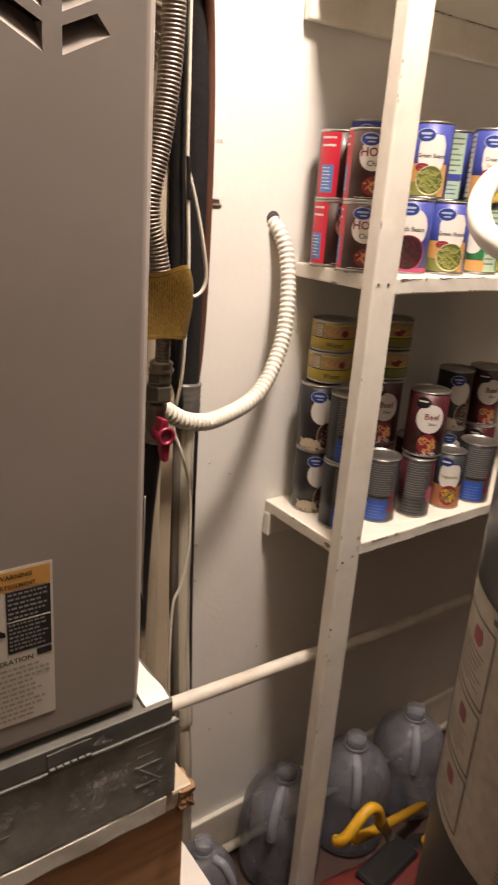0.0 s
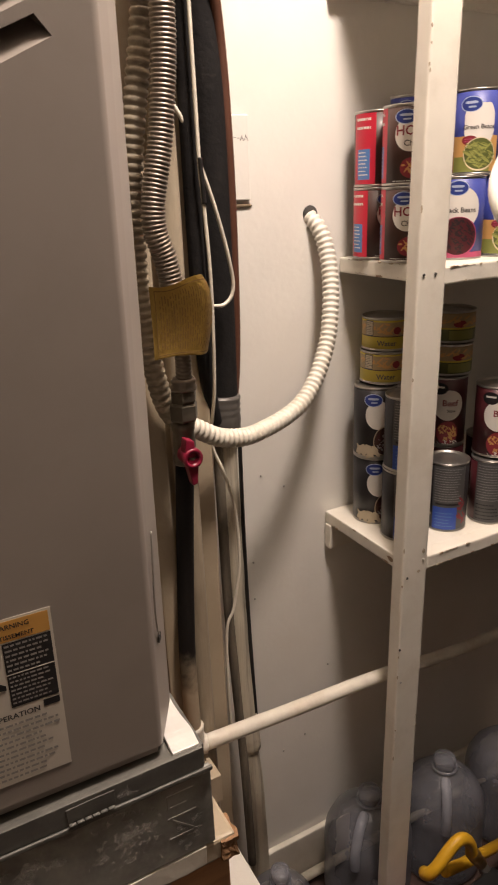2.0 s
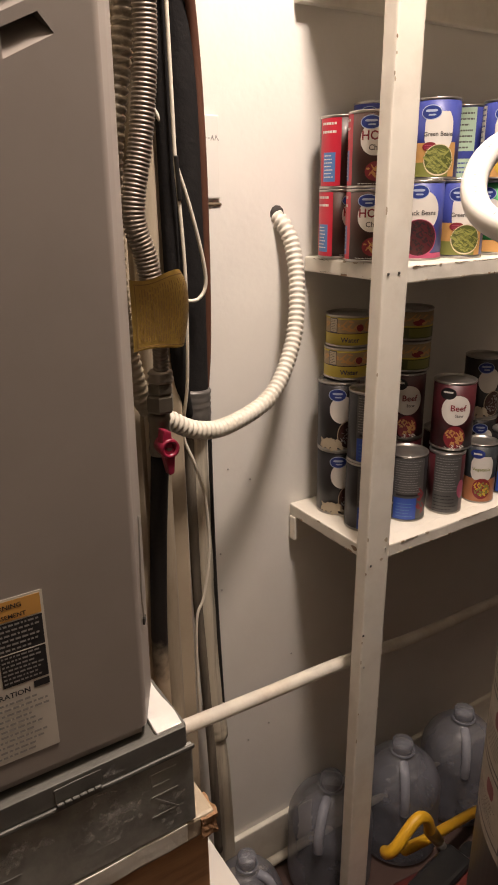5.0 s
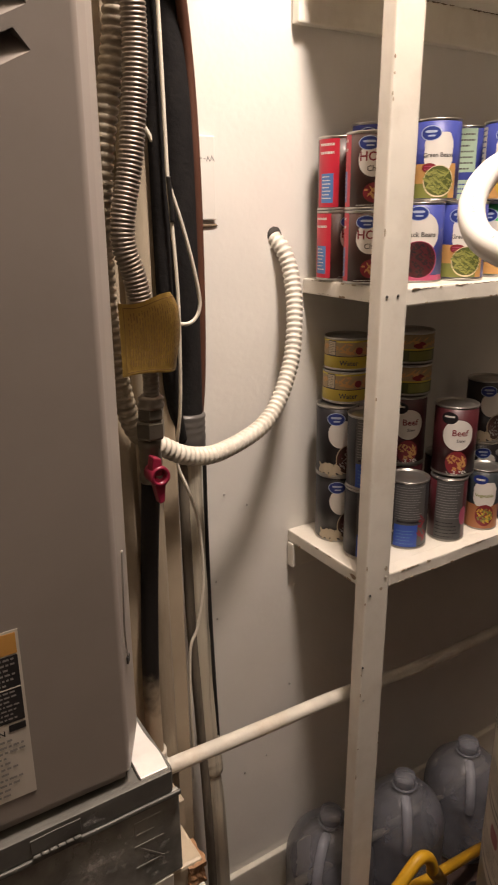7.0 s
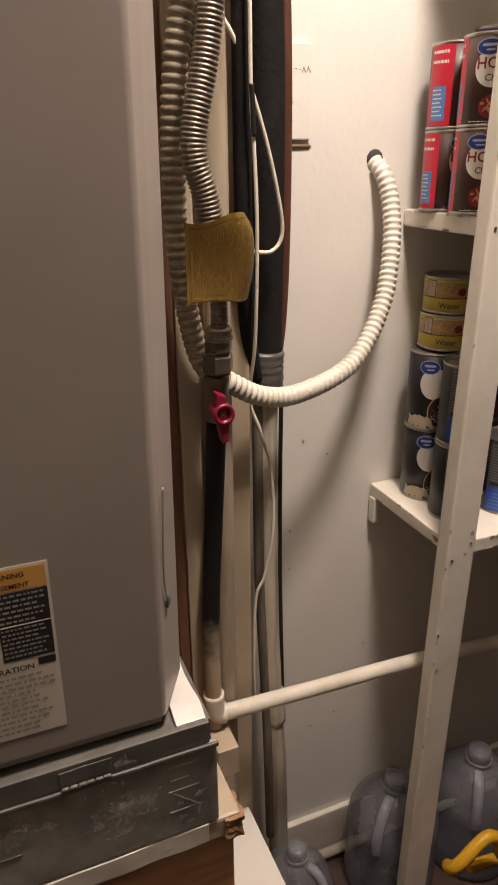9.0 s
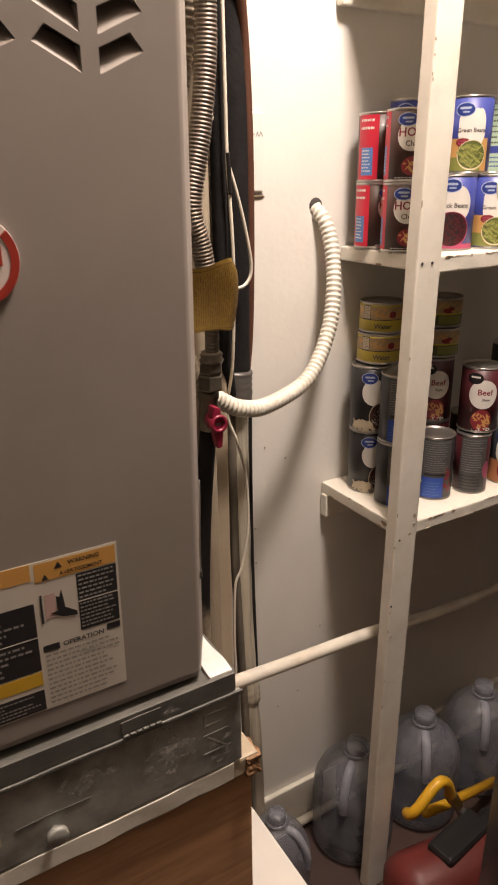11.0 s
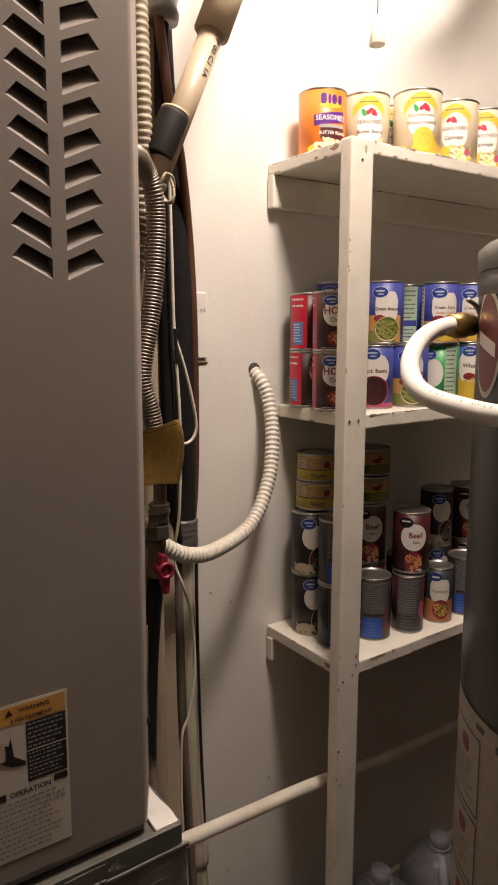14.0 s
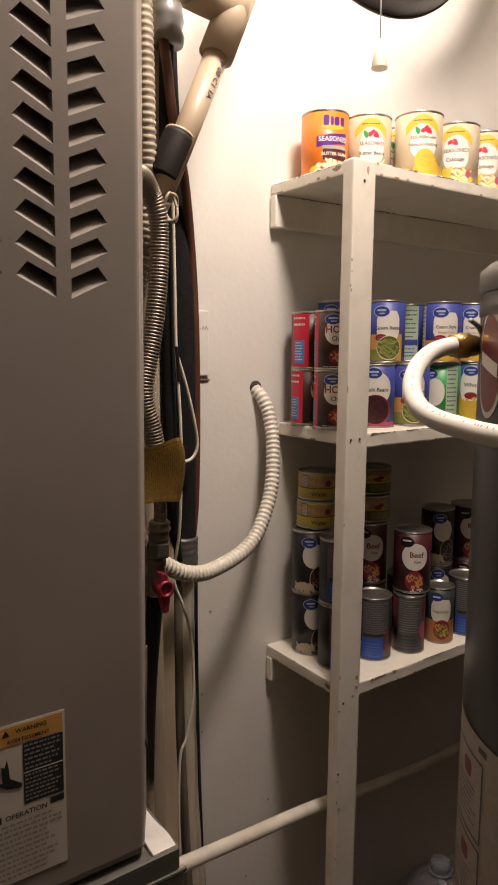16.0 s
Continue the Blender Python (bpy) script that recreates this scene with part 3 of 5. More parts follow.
part("knob", moved(lathe(((0, 0), (0.004, 0), (0.004, 0.008), (0.012, 0.009), (0.0125, 0.014), (0.010, 0.016), (0, 0.0155)), 20), pose(-0.021, 0.5955, 0.764, 90)), GALVANISED, plenum, "round metal knob")
part("crease", worn_box(-0.06, 0.022, 0.5946, 0.5956, 0.784, 0.7852, 0.0006, 0.0002), DULL_ZINC, plenum)

def pale_patch_paint():
    """A grainy pale patch that thins out to nothing at its edges."""
    m = material("pale_patch", (0.85, 0.83, 0.78), 0.45, metal=0.2, vary=0.2, bump=0.4, bump_scale=60)
    t = m.node_tree
    n, link = t.nodes, t.links.new
    co = n.new("ShaderNodeTexCoord")
    off = n.new("ShaderNodeVectorMath")
    off.operation, off.inputs[1].default_value = "SUBTRACT", (0.5, 0.5, 0.5)
    link(co.outputs["Generated"], off.inputs[0])
    size = n.new("ShaderNodeVectorMath")
    size.operation = "LENGTH"
    link(off.outputs[0], size.inputs[0])
    grain = n.new("ShaderNodeTexNoise")
    grain.inputs["Scale"].default_value, grain.inputs["Detail"].default_value = 75, 7
    grain.inputs["Roughness"].default_value = 0.7
    link(co.outputs["Object"], grain.inputs["Vector"])
    less = n.new("ShaderNodeMath")
    less.operation, less.inputs[1].default_value = "MULTIPLY_ADD", -0.62
    link(size.outputs["Value"], less.inputs[0])
    link(grain.outputs[0], less.inputs[2])
    reach = n.new("ShaderNodeMapRange")
    reach.inputs["From Min"].default_value, reach.inputs["From Max"].default_value = 0.16, 0.40
    reach.inputs["To Max"].default_value = 0.85
    link(less.outputs[0], reach.inputs["Value"])
    link(reach.outputs[0], n["Principled BSDF"].inputs["Alpha"])
    return m


PALE_PATCH = pale_patch_paint()
for x0, x1, z0, z1, y in ((0.075, 0.165, 0.765, 0.838, 0.5950), (0.09, 0.15, 0.848, 0.874, 0.5934), (-0.02, 0.06, 0.79, 0.838, 0.5950), (0.172, 0.212, 0.745, 0.80, 0.5950)):
    part("pale_patch", flat(x0, x1, z0, z1, y, 0.0003), PALE_PATCH, plenum, "pale patch on the sheet metal")
part("screw_head", moved(lathe(((0, 0), (0.004, 0), (0.0035, 0.0025), (0, 0.003)), 10), pose(0.123, 0.598, 0.728, 90)), NAIL, plenum)
stamp = ((0.180, 0.8275, 0.030, 0), (0.166, 0.819, 0.018, 90), (0.176, 0.8115, 0.020, 0), (0.180, 0.797, 0.032, 0), (0.180, 0.783, 0.040, 44), (0.180, 0.769, 0.032, 0))
part("stamped_letters", joined(*[moved(box(-w / 2, w / 2, -0.0004, 0.0004, -0.0013, 0.0013, 0.0003), pose(x, 0.5953, z, 0, a)) for x, z, w, a in stamp]), GALVANISED, plenum, "raised stamped letters")
sheet_label = thing("paper_label", "small white paper label stuck on the plenum", "label")
part("paper", flat(-0.15, -0.076, 0.772, 0.815, 0.5947, 0.0006), L_WHITE, sheet_label)
bars(sheet_label, -0.145, -0.079, 0.775, 0.812, 6, L_GREY, 0.5944, seed=9)
slot_wire = part("pull_wire", tube([(0.1835, 0.6185, 1.123), (0.1800, 0.6135, 1.085), (0.1782, 0.6125, 1.05), (0.1788, 0.6140, 1.025), (0.1828, 0.6220, 1.006)], 0.0010, 8), NAIL, furnace)
slot_hole = part("wire_slot", moved(box(-0.0045, 0.0045, -0.0012, 0.0012, -0.004, 0.004, 0.001), pose(0.1828, 0.6220, 1.004, 0, 0, 60)), DARK_HOLE, furnace)
slot_hole.matrix_parent_inverse = furnace.matrix_basis.inverted()
slot_wire.matrix_parent_inverse = furnace.matrix_basis.inverted()

# ---- gas line ----
GY = 0.86


def half_painted():
    """Black iron whose foot was brushed with cream paint, with a ragged, worn border."""
    m = material("half_painted_iron", (0.022, 0.018, 0.016), 0.6, vary=0.2, scale=50, bump=0.3, spec=0.2)
    t = m.node_tree
    n, link = t.nodes, t.links.new
    co = n.new("ShaderNodeTexCoord")
    xyz = n.new("ShaderNodeSeparateXYZ")
    link(co.outputs["Object"], xyz.inputs[0])
    rough = n.new("ShaderNodeTexNoise")
    rough.inputs["Scale"].default_value, rough.inputs["Detail"].default_value = 45, 6
    link(co.outputs["Object"], rough.inputs["Vector"])
    edge = n.new("ShaderNodeMath")
    edge.operation, edge.inputs[1].default_value = "MULTIPLY_ADD", 0.11
    link(rough.outputs[0], edge.inputs[0])
    link(xyz.outputs["Z"], edge.inputs[2])
    fade = n.new("ShaderNodeMapRange")
    fade.inputs["From Min"].default_value, fade.inputs["From Max"].default_value = 0.745, 0.825
    link(edge.outputs[0], fade.inputs["Value"])
    mix = n.new("ShaderNodeMix")
    mix.data_type = "RGBA"
    mix.inputs["A"].default_value = (0.42, 0.34, 0.24, 1)
    mix.inputs["B"].default_value = (0.012, 0.010, 0.009, 1)
    link(fade.outputs[0], mix.inputs["Factor"])
    link(mix.outputs["Result"], n["Principled BSDF"].inputs["Base Color"])
    return m


HALF_PAINTED = half_painted()
gas = thing("gas_pipe", "black iron gas riser with red valve handle and steel flex", "gas pipe")
part("riser", sweep(spline([(0.3130, 0.89, 0.56), (0.3125, 0.89, 0.75), (0.3245, 0.897, 0.92), (0.3205, GY, 1.09)], 6), 0.0128, 18), HALF_PAINTED, gas, "black iron riser overpainted cream at its foot")
VX = 0.318


def hexagon(r, z0, z1):
    bm = lathe(((0, z0), (r * 0.9, z0), (r, z0 + 0.003), (r, z1 - 0.003), (r * 0.9, z1), (0, z1)), 6)
    for f in bm.faces:
        f.smooth = False
    return bm


AT = lambda z, y=GY - 0.02, x=VX: Matrix.Translation((x, y, z))
part("valve_body", moved(lathe(((0, 1.084), (0.0145, 1.084), (0.0160, 1.088), (0.0160, 1.096), (0.0140, 1.100), (0.0152, 1.110), (0.0138, 1.128), (0.0152, 1.132), (0.0152, 1.14), (0, 1.146)), 20), AT(0, GY - 0.008)), BRASS_GREY, gas)
part("union_nut", moved(hexagon(0.0188, 1.146, 1.170), AT(0, GY - 0.015)), BRASS_GREY, gas)
part("flare_nut", moved(hexagon(0.0172, 1.171, 1.187), AT(0, GY - 0.018)), BRASS_GREY, gas)
part("nut_collar", moved(lathe(((0, 1.187), (0.0162, 1.187), (0.0172, 1.191), (0.0145, 1.195), (0.0165, 1.199), (0.013, 1.203), (0, 1.204)), 20), AT(0, GY - 0.02)), STEEL_FLEX, gas)
grip = prism(((-0.0095, 0.002), (0.009, 0.002), (0.0055, -0.034), (-0.0015, -0.036)), 0.014, Matrix.Translation((VX - 0.007, GY - 0.050, 1.104)))
lug = prism(((-0.011, -0.002), (0.004, -0.004), (0.0035, 0.018), (-0.0075, 0.022)), 0.016, Matrix.Translation((VX - 0.007, GY - 0.051, 1.110)))
for shape in (grip, lug):
    bmesh.ops.bevel(shape, geom=shape.edges[:], offset=0.002, segments=2, affect="EDGES", profile=0.6)
handle = part("valve_handle", joined(moved(lathe(((0, 0.018), (0.008, 0.018), (0.0085, 0.024), (0.0125, 0.025), (0.0135, 0.020), (0.0125, 0), (0, 0)), 20), pose(VX - 0.007, GY - 0.029, 1.106, 90)), grip, lug), RED_PLASTIC, gas, "dark red plastic valve handle")
part("screw", moved(lathe(((0, 0), (0.005, 0), (0.005, 0.002), (0.003, 0.003), (0, 0.003)), 14), pose(VX - 0.007, GY - 0.0475, 1.106, 90)), BRASS_GREY, handle)
FYL = 0.832
flex_points = [(0.20, 0.74, 1.655), (0.262, 0.78, 1.678), (0.300, FYL - 0.012, 1.672), (0.317, FYL - 0.004, 1.640), (0.321, FYL, 1.60), (0.318, FYL, 1.547), (0.308, FYL, 1.475), (0.294, FYL, 1.41), (0.294, FYL, 1.378), (0.304, FYL, 1.345), (0.313, FYL, 1.29), (0.317, FYL + 0.002, 1.23), (0.318, FYL + 0.006, 1.195)]
part("flex_connector", corrugated(flex_points, 0.0142, 0.0048, 0.0021, 16, lambda z: 1.0 if z > 1.30 else 0.72), STEEL_FLEX, gas, "grey ribbed steel flexible connector")

tag = thing("hang_tag", "curled yellow printed tag wrapped on the flex connector", "tag")


def tag_sheet(y_off=0.0, rows=10, cols=16, lines=None):
    """A bent sheet that hugs the tube; x and z are its own width and height from 0 to 1."""
    def at(u, w):
        left, right = 0.273 + 0.002 * math.sin(3 * w), 0.357 + 0.008 * math.sin(math.pi * w * 0.9 + 0.2) - 0.006 * max(0, w - 0.85) / 0.15
        z0, z1 = 1.236 + 0.003 * math.sin(u * 5), 1.322 + 0.007 * (u * u * (3 - 2 * u)) + 0.003 * math.sin(u * 7 + 3.4)
        y = FYL - 0.019 - 0.010 * math.sin(u * math.pi) + 0.05 * max(0, u - 0.6) ** 2 * 4 + 0.004 * math.sin(w * 3 + u * 2)
        return Vector((left + (right - left) * u, y - y_off, z0 + (z1 - z0) * w))
    bm = bmesh.new()
    if lines is None:
        grid = [[bm.verts.new(at(i / cols, j / rows)) for i in range(cols + 1)] for j in range(rows + 1)]
        for j in range(rows):
            for i in range(cols):
                bm.faces.new((grid[j][i], grid[j][i + 1], grid[j + 1][i + 1], grid[j + 1][i]))
        bmesh.ops.solidify(bm, geom=bm.faces[:], thickness=0.0008)
        for e in bm.edges:
            e.smooth = len(e.link_faces) != 2 or e.calc_face_angle(0) < 0.8
    else:
        for u, w0, w1, t in lines:
            vs = [[bm.verts.new(at(u + du, w0 + (w1 - w0) * k / 6)) for k in range(7)] for du in (-t, t)]
            for k in range(6):
                bm.faces.new((vs[0][k], vs[1][k], vs[1][k + 1], vs[0][k + 1]))
    return finish(bm, True)


part("sheet", tag_sheet(), TAG_YELLOW, tag)
tag_rng = random.Random(4)
tag_lines = [(u, 0.03, 0.95, 0.005) for u in (0.055, 0.925)] + [(0.075 + 0.0212 * k, w, w + 0.014, 0.011) for k in range(40) for w in (0.035, 0.935)]
for k in range(23):
    w = 0.08 + 0.05 * tag_rng.random()
    while w < 0.86:
        run = tag_rng.uniform(0.03, 0.13)
        tag_lines.append((0.105 + 0.034 * k + 0.006 * tag_rng.random(), w, min(w + run, 0.9), tag_rng.uniform(0.004, 0.008)))
        w += run + tag_rng.uniform(0.015, 0.05)
tagged(part("print", tag_sheet(0.0011, lines=tag_lines), TAG_INK, tag), kind="stuff")

# white conduit that drops behind the flex connector, loops and enters the wall
conduit = thing("white_conduit", "white ribbed flexible conduit looping into the wall", "conduit")
loop = [(0.318, 0.865, 1.98), (0.318, 0.86, 1.80), (0.320, 0.865, 1.70), (0.312, 0.868, 1.60), (0.288, 0.87, 1.466), (0.282, 0.872, 1.37), (0.284, 0.874, 1.285), (0.296, 0.878, 1.2), (0.313, 0.884, 1.146), (0.345, 0.892, 1.119), (0.400, 0.905, 1.087),
        (0.470, 0.928, 1.075), (0.571, 0.960, 1.098), (0.639, 0.994, 1.171), (0.668, 1.022, 1.255), (0.676, 1.045, 1.318), (0.671, 1.062, 1.356), (0.662, 1.082, 1.376)]
part("drop", corrugated(loop[:10], 0.0140, 0.0098, 0.0030, 16), SHADED_DUSTY_FLEX, conduit, "dusty ribbed upper run, darkened for shade")
part("loop", corrugated(loop[9:], 0.0143, 0.0098, 0.0042, 16), WHITE_FLEX, conduit)
part("wall_hole", moved(lathe(((0, 0), (0.0142, 0), (0.0142, 0.0012), (0, 0.0012)), 11), pose(0.6625, WALL, 1.3785, 90)), DARK_HOLE, conduit, "ragged dark hole in the wall")

# ---- refrigerant lines in the corner ----
line_set = thing("refrigerant_line", "black foam insulated refrigerant line taped in grey", "pipe")
part("foam", sweep(spline([(0.418, 1.0, 2.38), (0.420, 1.0, 2.0), (0.424, 1.0, 1.85), (0.434, 1.0, 1.72), (0.448, 1.0, 1.55), (0.450, 1.0, 1.37), (0.449, 1.0, 1.20), (0.448, 1.0, 1.09)], 10), 0.0235, 20), FOAM_BLACK, line_set)
part("top_tape", sweep([Vector((0.390, 0.926, 1.912 + 0.011 * k)) for k in range(12)], lambda i: 0.0290 + 0.0022 * math.sin(i * 2.3) + 0.001 * (i % 2), 26, flat=0.8), DUCT_TAPE, line_set, "wrinkled silver tape")
part("side_foam", tube([(0.392, 0.930, 2.05), (0.391, 0.932, 1.90), (0.389, 0.934, 1.75), (0.388, 0.934, 1.58), (0.388, 0.934, 1.40), (0.390, 0.935, 1.25), (0.400, 0.948, 1.16), (0.417, 0.968, 1.09)], 0.0112, 16), FOAM_BLACK, line_set, "thin black insulated line")
part("tape", sweep(spline([(0.443, 0.995, 1.122), (0.442, 0.995, 1.105), (0.442, 0.995, 1.088), (0.442, 0.995, 1.055)], 5), lambda i: 0.0300 + 0.0007 * math.sin(i * 1.9), 20), DARK_TAPE, line_set, "grey tape collar")
part("lower_foam", sweep(spline([(0.447, 1.0, 1.055), (0.449, 1.0, 0.95), (0.4505, 1.0, 0.80), (0.4525, 1.0, 0.68), (0.462, 1.0, 0.45), (0.475, 1.0, 0.25), (0.480, 1.0, FLOOR)], 8), lambda i: 0.0190 + 0.0006 * math.sin(i * 0.9), 18), GREY_INSUL, line_set, "grimy painted lower insulation")
part("side_tube", tube([(0.432, 0.992, 1.07), (0.431, 0.990, 0.95), (0.433, 0.990, 0.75), (0.440, 0.990, 0.58), (0.448, 0.990, 0.40), (0.456, 0.992, 0.12)], 0.0085, 14), DARK_STREAKED, line_set, "dark streaked side tube")
part("wrap", sweep(spline([(0.461, 1.0, 0.487), (0.463, 1.0, 0.465), (0.465, 0.999, 0.44), (0.467, 1.0, 0.413)], 5), lambda i: 0.0215 + 0.0007 * math.sin(i * 2.1), 18), GREY_INSUL, line_set, "lumpy painted tape wrap")
copper = thing("copper_line", "dull brown copper line beside the insulated pipe", "pipe")
part("tube", tube([(0.377, 0.922, 1.95), (0.378, 0.918, 1.92), (0.382, 0.913, 1.87), (0.395, 0.920, 1.80), (0.430, 0.950, 1.73), (0.463, 0.985, 1.615), (0.472, 0.99, 1.474), (0.475, 0.995, 1.30), (0.474, 1.0, 1.18), (0.466, 1.0, 1.10)], 0.0078, 12), COPPER, copper)
part("tube", tube([(0.472, 0.995, 1.055), (0.4715, 0.995, 0.9), (0.474, 0.995, 0.7), (0.485, 1.0, 0.42)], 0.0036, 8), BLACK_CABLE, copper, "thin black cable")
thermostat = thing("thermostat_wire", "thin cream wire hanging in a loose loop", "wire")
part("wire", tube([(0.325, 0.90, 1.72), (0.340, 0.91, 1.62), (0.358, 0.93, 1.542), (0.381, 0.93, 1.500), (0.416, 0.935, 1.413), (0.439, 0.94, 1.336), (0.447, 0.945, 1.29), (0.432, 0.945, 1.269), (0.400, 0.94, 1.271)], 0.0028, 8), WHITE_WIRE, thermostat)
part("wire", tube([(0.388, 0.913, 1.75), (0.390, 0.913, 1.552), (0.391, 0.913, 1.452), (0.394, 0.913, 1.402), (0.398, 0.913, 1.300), (0.400, 0.925, 1.16), (0.404, 0.955, 1.067), (0.421, 0.955, 1.012), (0.438, 0.955, 0.944), (0.441, 0.955, 0.846), (0.427, 0.955, 0.766), (0.412, 0.955, 0.726), (0.408, 0.955, 0.613), (0.412, 0.96, 0.50)], 0.0026, 8), WHITE_WIRE, thermostat)
for k in range(3):
    part("wire", tube([Vector((0.334 + 0.0035 * k, 0.822 + 0.004 * k, 1.652)) + Vector((0.0105 * math.cos(a), 0.004 * math.sin(a * 2 + k), 0.019 * math.sin(a))) for a in (2 * math.pi * j / 10 for j in range(11))], 0.0021, 8, 5), SHADED_PVC, thermostat)
part("splice", tube([(0.391, 0.911, 1.46), (0.3925, 0.911, 1.435), (0.394, 0.911, 1.405)], 0.0032, 8), BLACK_CABLE, thermostat)

# ---- condensate pipe ----
drain = thing("drain_pipe", "aged cream plastic drain pipe with a black rubber coupling", "pipe")
DY = 0.85
part("elbow_arm", sweep([Vector((0.18, DY, 1.985)), Vector((0.36, DY, 1.963)), Vector((0.405, DY, 1.957))], 0.0205, 20), PVC, drain)
part("tee", joined(sweep([Vector((0.385, DY, 1.960)), Vector((0.47, DY, 1.950))], 0.0265, 20), sweep([Vector((0.428, DY, 1.880)), Vector((0.482, DY, 2.003))], 0.0262, 20)), PVC, drain, "plastic tee fitting")
part("riser", sweep([Vector((0.477, DY, 1.99)), Vector((0.565, DY, 2.2))], 0.0205, 20), PVC, drain)
part("slanted_pipe", sweep([Vector((0.4325, DY, 1.888)), Vector((0.338, DY + 0.01, 1.672))], 0.0183, 20), PVC, drain)
part("rubber_coupling", sweep([Vector((0.3679, DY + 0.006, 1.7592)), Vector((0.3664, DY + 0.006, 1.7562)), Vector((0.3419, DY + 0.009, 1.7022)), Vector((0.3404, DY + 0.009, 1.6992))], lambda i: (0.0222, 0.0228, 0.0228, 0.0222)[i], 22), RUBBER, drain, "black rubber sleeve coupling")
part("coupling_lip", sweep([Vector((0.3682, DY + 0.006, 1.7599)), Vector((0.3699, DY + 0.006, 1.7637))], 0.0220, 22), PVC, drain)
part("drop", tube([(0.338, DY + 0.01, 1.672), (0.332, 0.885, 1.63), (0.345, 0.921, 1.56), (0.348, 0.926, 1.46), (0.348, 0.926, 1.36), (0.347, 0.926, 1.12), (0.347, 0.926, 0.30)], 0.0175, 18), SHADED_PVC, drain, "brown-streaked drop, darkened for shade")
def pipe_lettering(text, size, foot, head, radius, share):
    """Letters wrapped on the front of a slanted pipe, read downwards."""
    foot, head = Vector(foot), Vector(head)
    down = (foot - head).normalized()
    side = Vector((-down.z, 0, down.x)).normalized()
    vs, fs = words(text, size)
    middle = head.lerp(foot, share)
    bm = bmesh.new()
    made = []
    for u, v in vs:
        v += 0.005
        made.append(bm.verts.new(middle + down * u + side * v + Vector((0, -math.sqrt(radius * radius - v * v), 0))))
    for f in fs:
        bm.faces.new([made[i] for i in f])
    return bm


tagged(part("lettering", pipe_lettering("P 00 C1 1A", 0.0125, (0.338, DY + 0.01, 1.672), (0.4325, DY, 1.888), 0.0190, 0.215), material("violet_ink", (0.05, 0.04, 0.07), 0.6), drain), kind="stuff")

# ---- low white pipe along the wall ----
low_pipe = thing("water_pipe", "white painted horizontal water pipe across the wall", "pipe")
part("run", sweep(spline([(0.325, GY + 0.03, 0.578), (0.5, 0.895, 0.564), (0.703, 0.91, 0.540), (0.95, 0.95, 0.478), (1.3, 1.0, 0.42), (1.74, 1.04, 0.36)], 6), 0.0128, 16), PIPE_PAINT, low_pipe)
part("elbow", tube([(0.3130, 0.89, 0.622), (0.3130, 0.89, 0.596), (0.3155, 0.890, 0.585), (0.322, 0.890, 0.580), (0.331, 0.889, 0.5785)], 0.0165, 16, 6), PIPE_PAINT, low_pipe, "lumpy painted elbow")
part("wood_block", worn_box(0.30, 0.334, 0.84, 0.90, 0.50, 0.553, 0.0012, 0.002, 4), DARKENED_CREAM, low_pipe)

# ---- wall details ----
plate = thing("wall_plate", "white cover plate with a worn corner on the wall", "wall plate")
part("plate", box(0.482, 0.549, WALL - 0.006, WALL - 0.0005, 1.405, 1.527, 0.002), WALL_PAINT, plate)
part("switch", box(0.507, 0.519, WALL - 0.0125, WALL - 0.0062, 1.452, 1.482, 0.002), SHELF_PAINT, plate)
part("scribble", joined(*[moved(box(-w, w, -0.0002, 0.0002, -0.0004, 0.0004), pose(x, WALL - 0.0063, 1.494 + dz, 0, a)) for x, dz, a, w in ((0.524, 0.001, 12, 0.002), (0.530, 0.0, 0, 0.0015), (0.535, 0.0, -68, 0.004), (0.5375, 0.0, 62, 0.004), (0.542, 0.001, -70, 0.004), (0.545, 0.0, 58, 0.004))]), material("faded_ink", (0.16, 0.15, 0.14), 0.6), plate)
latch = thing("wall_slot", "dark brown horizontal slot in the panel wall", "slot")
part("slot", sweep([Vector((x, WALL - 0.0006, 1.3965)) for x in (0.498, 0.503, 0.52, 0.54, 0.549, 0.553)], lambda i: (0.001, 0.0028, 0.0032, 0.0030, 0.0026, 0.0008)[i], 10), material("slot_brown", (0.15, 0.11, 0.065), 0.6, vary=0.3), latch)
for x, z in ((0.552, 0.932), (0.60, 0.90), (0.53, 0.76), (0.53, 0.68), (0.64, 0.30), (0.585, 0.28), (0.70, 0.46)):
    tagged(part("wall_nail", moved(lathe(((0, 0), (0.0021, 0), (0.0016, 0.0015), (0, 0.002)), 8), pose(x, WALL - 0.0002, z, 90)), NAIL), "tiny nail head in the panel wall", "nail", "wall nails")
floor_pipe = thing("floor_pipe", "thin white pipe along the foot of the wall", "pipe")
part("run", sweep([Vector((0.52, 1.045, -0.085)), Vector((1.7, 1.045, -0.088))], 0.011, 12), PIPE_PAINT, floor_pipe)

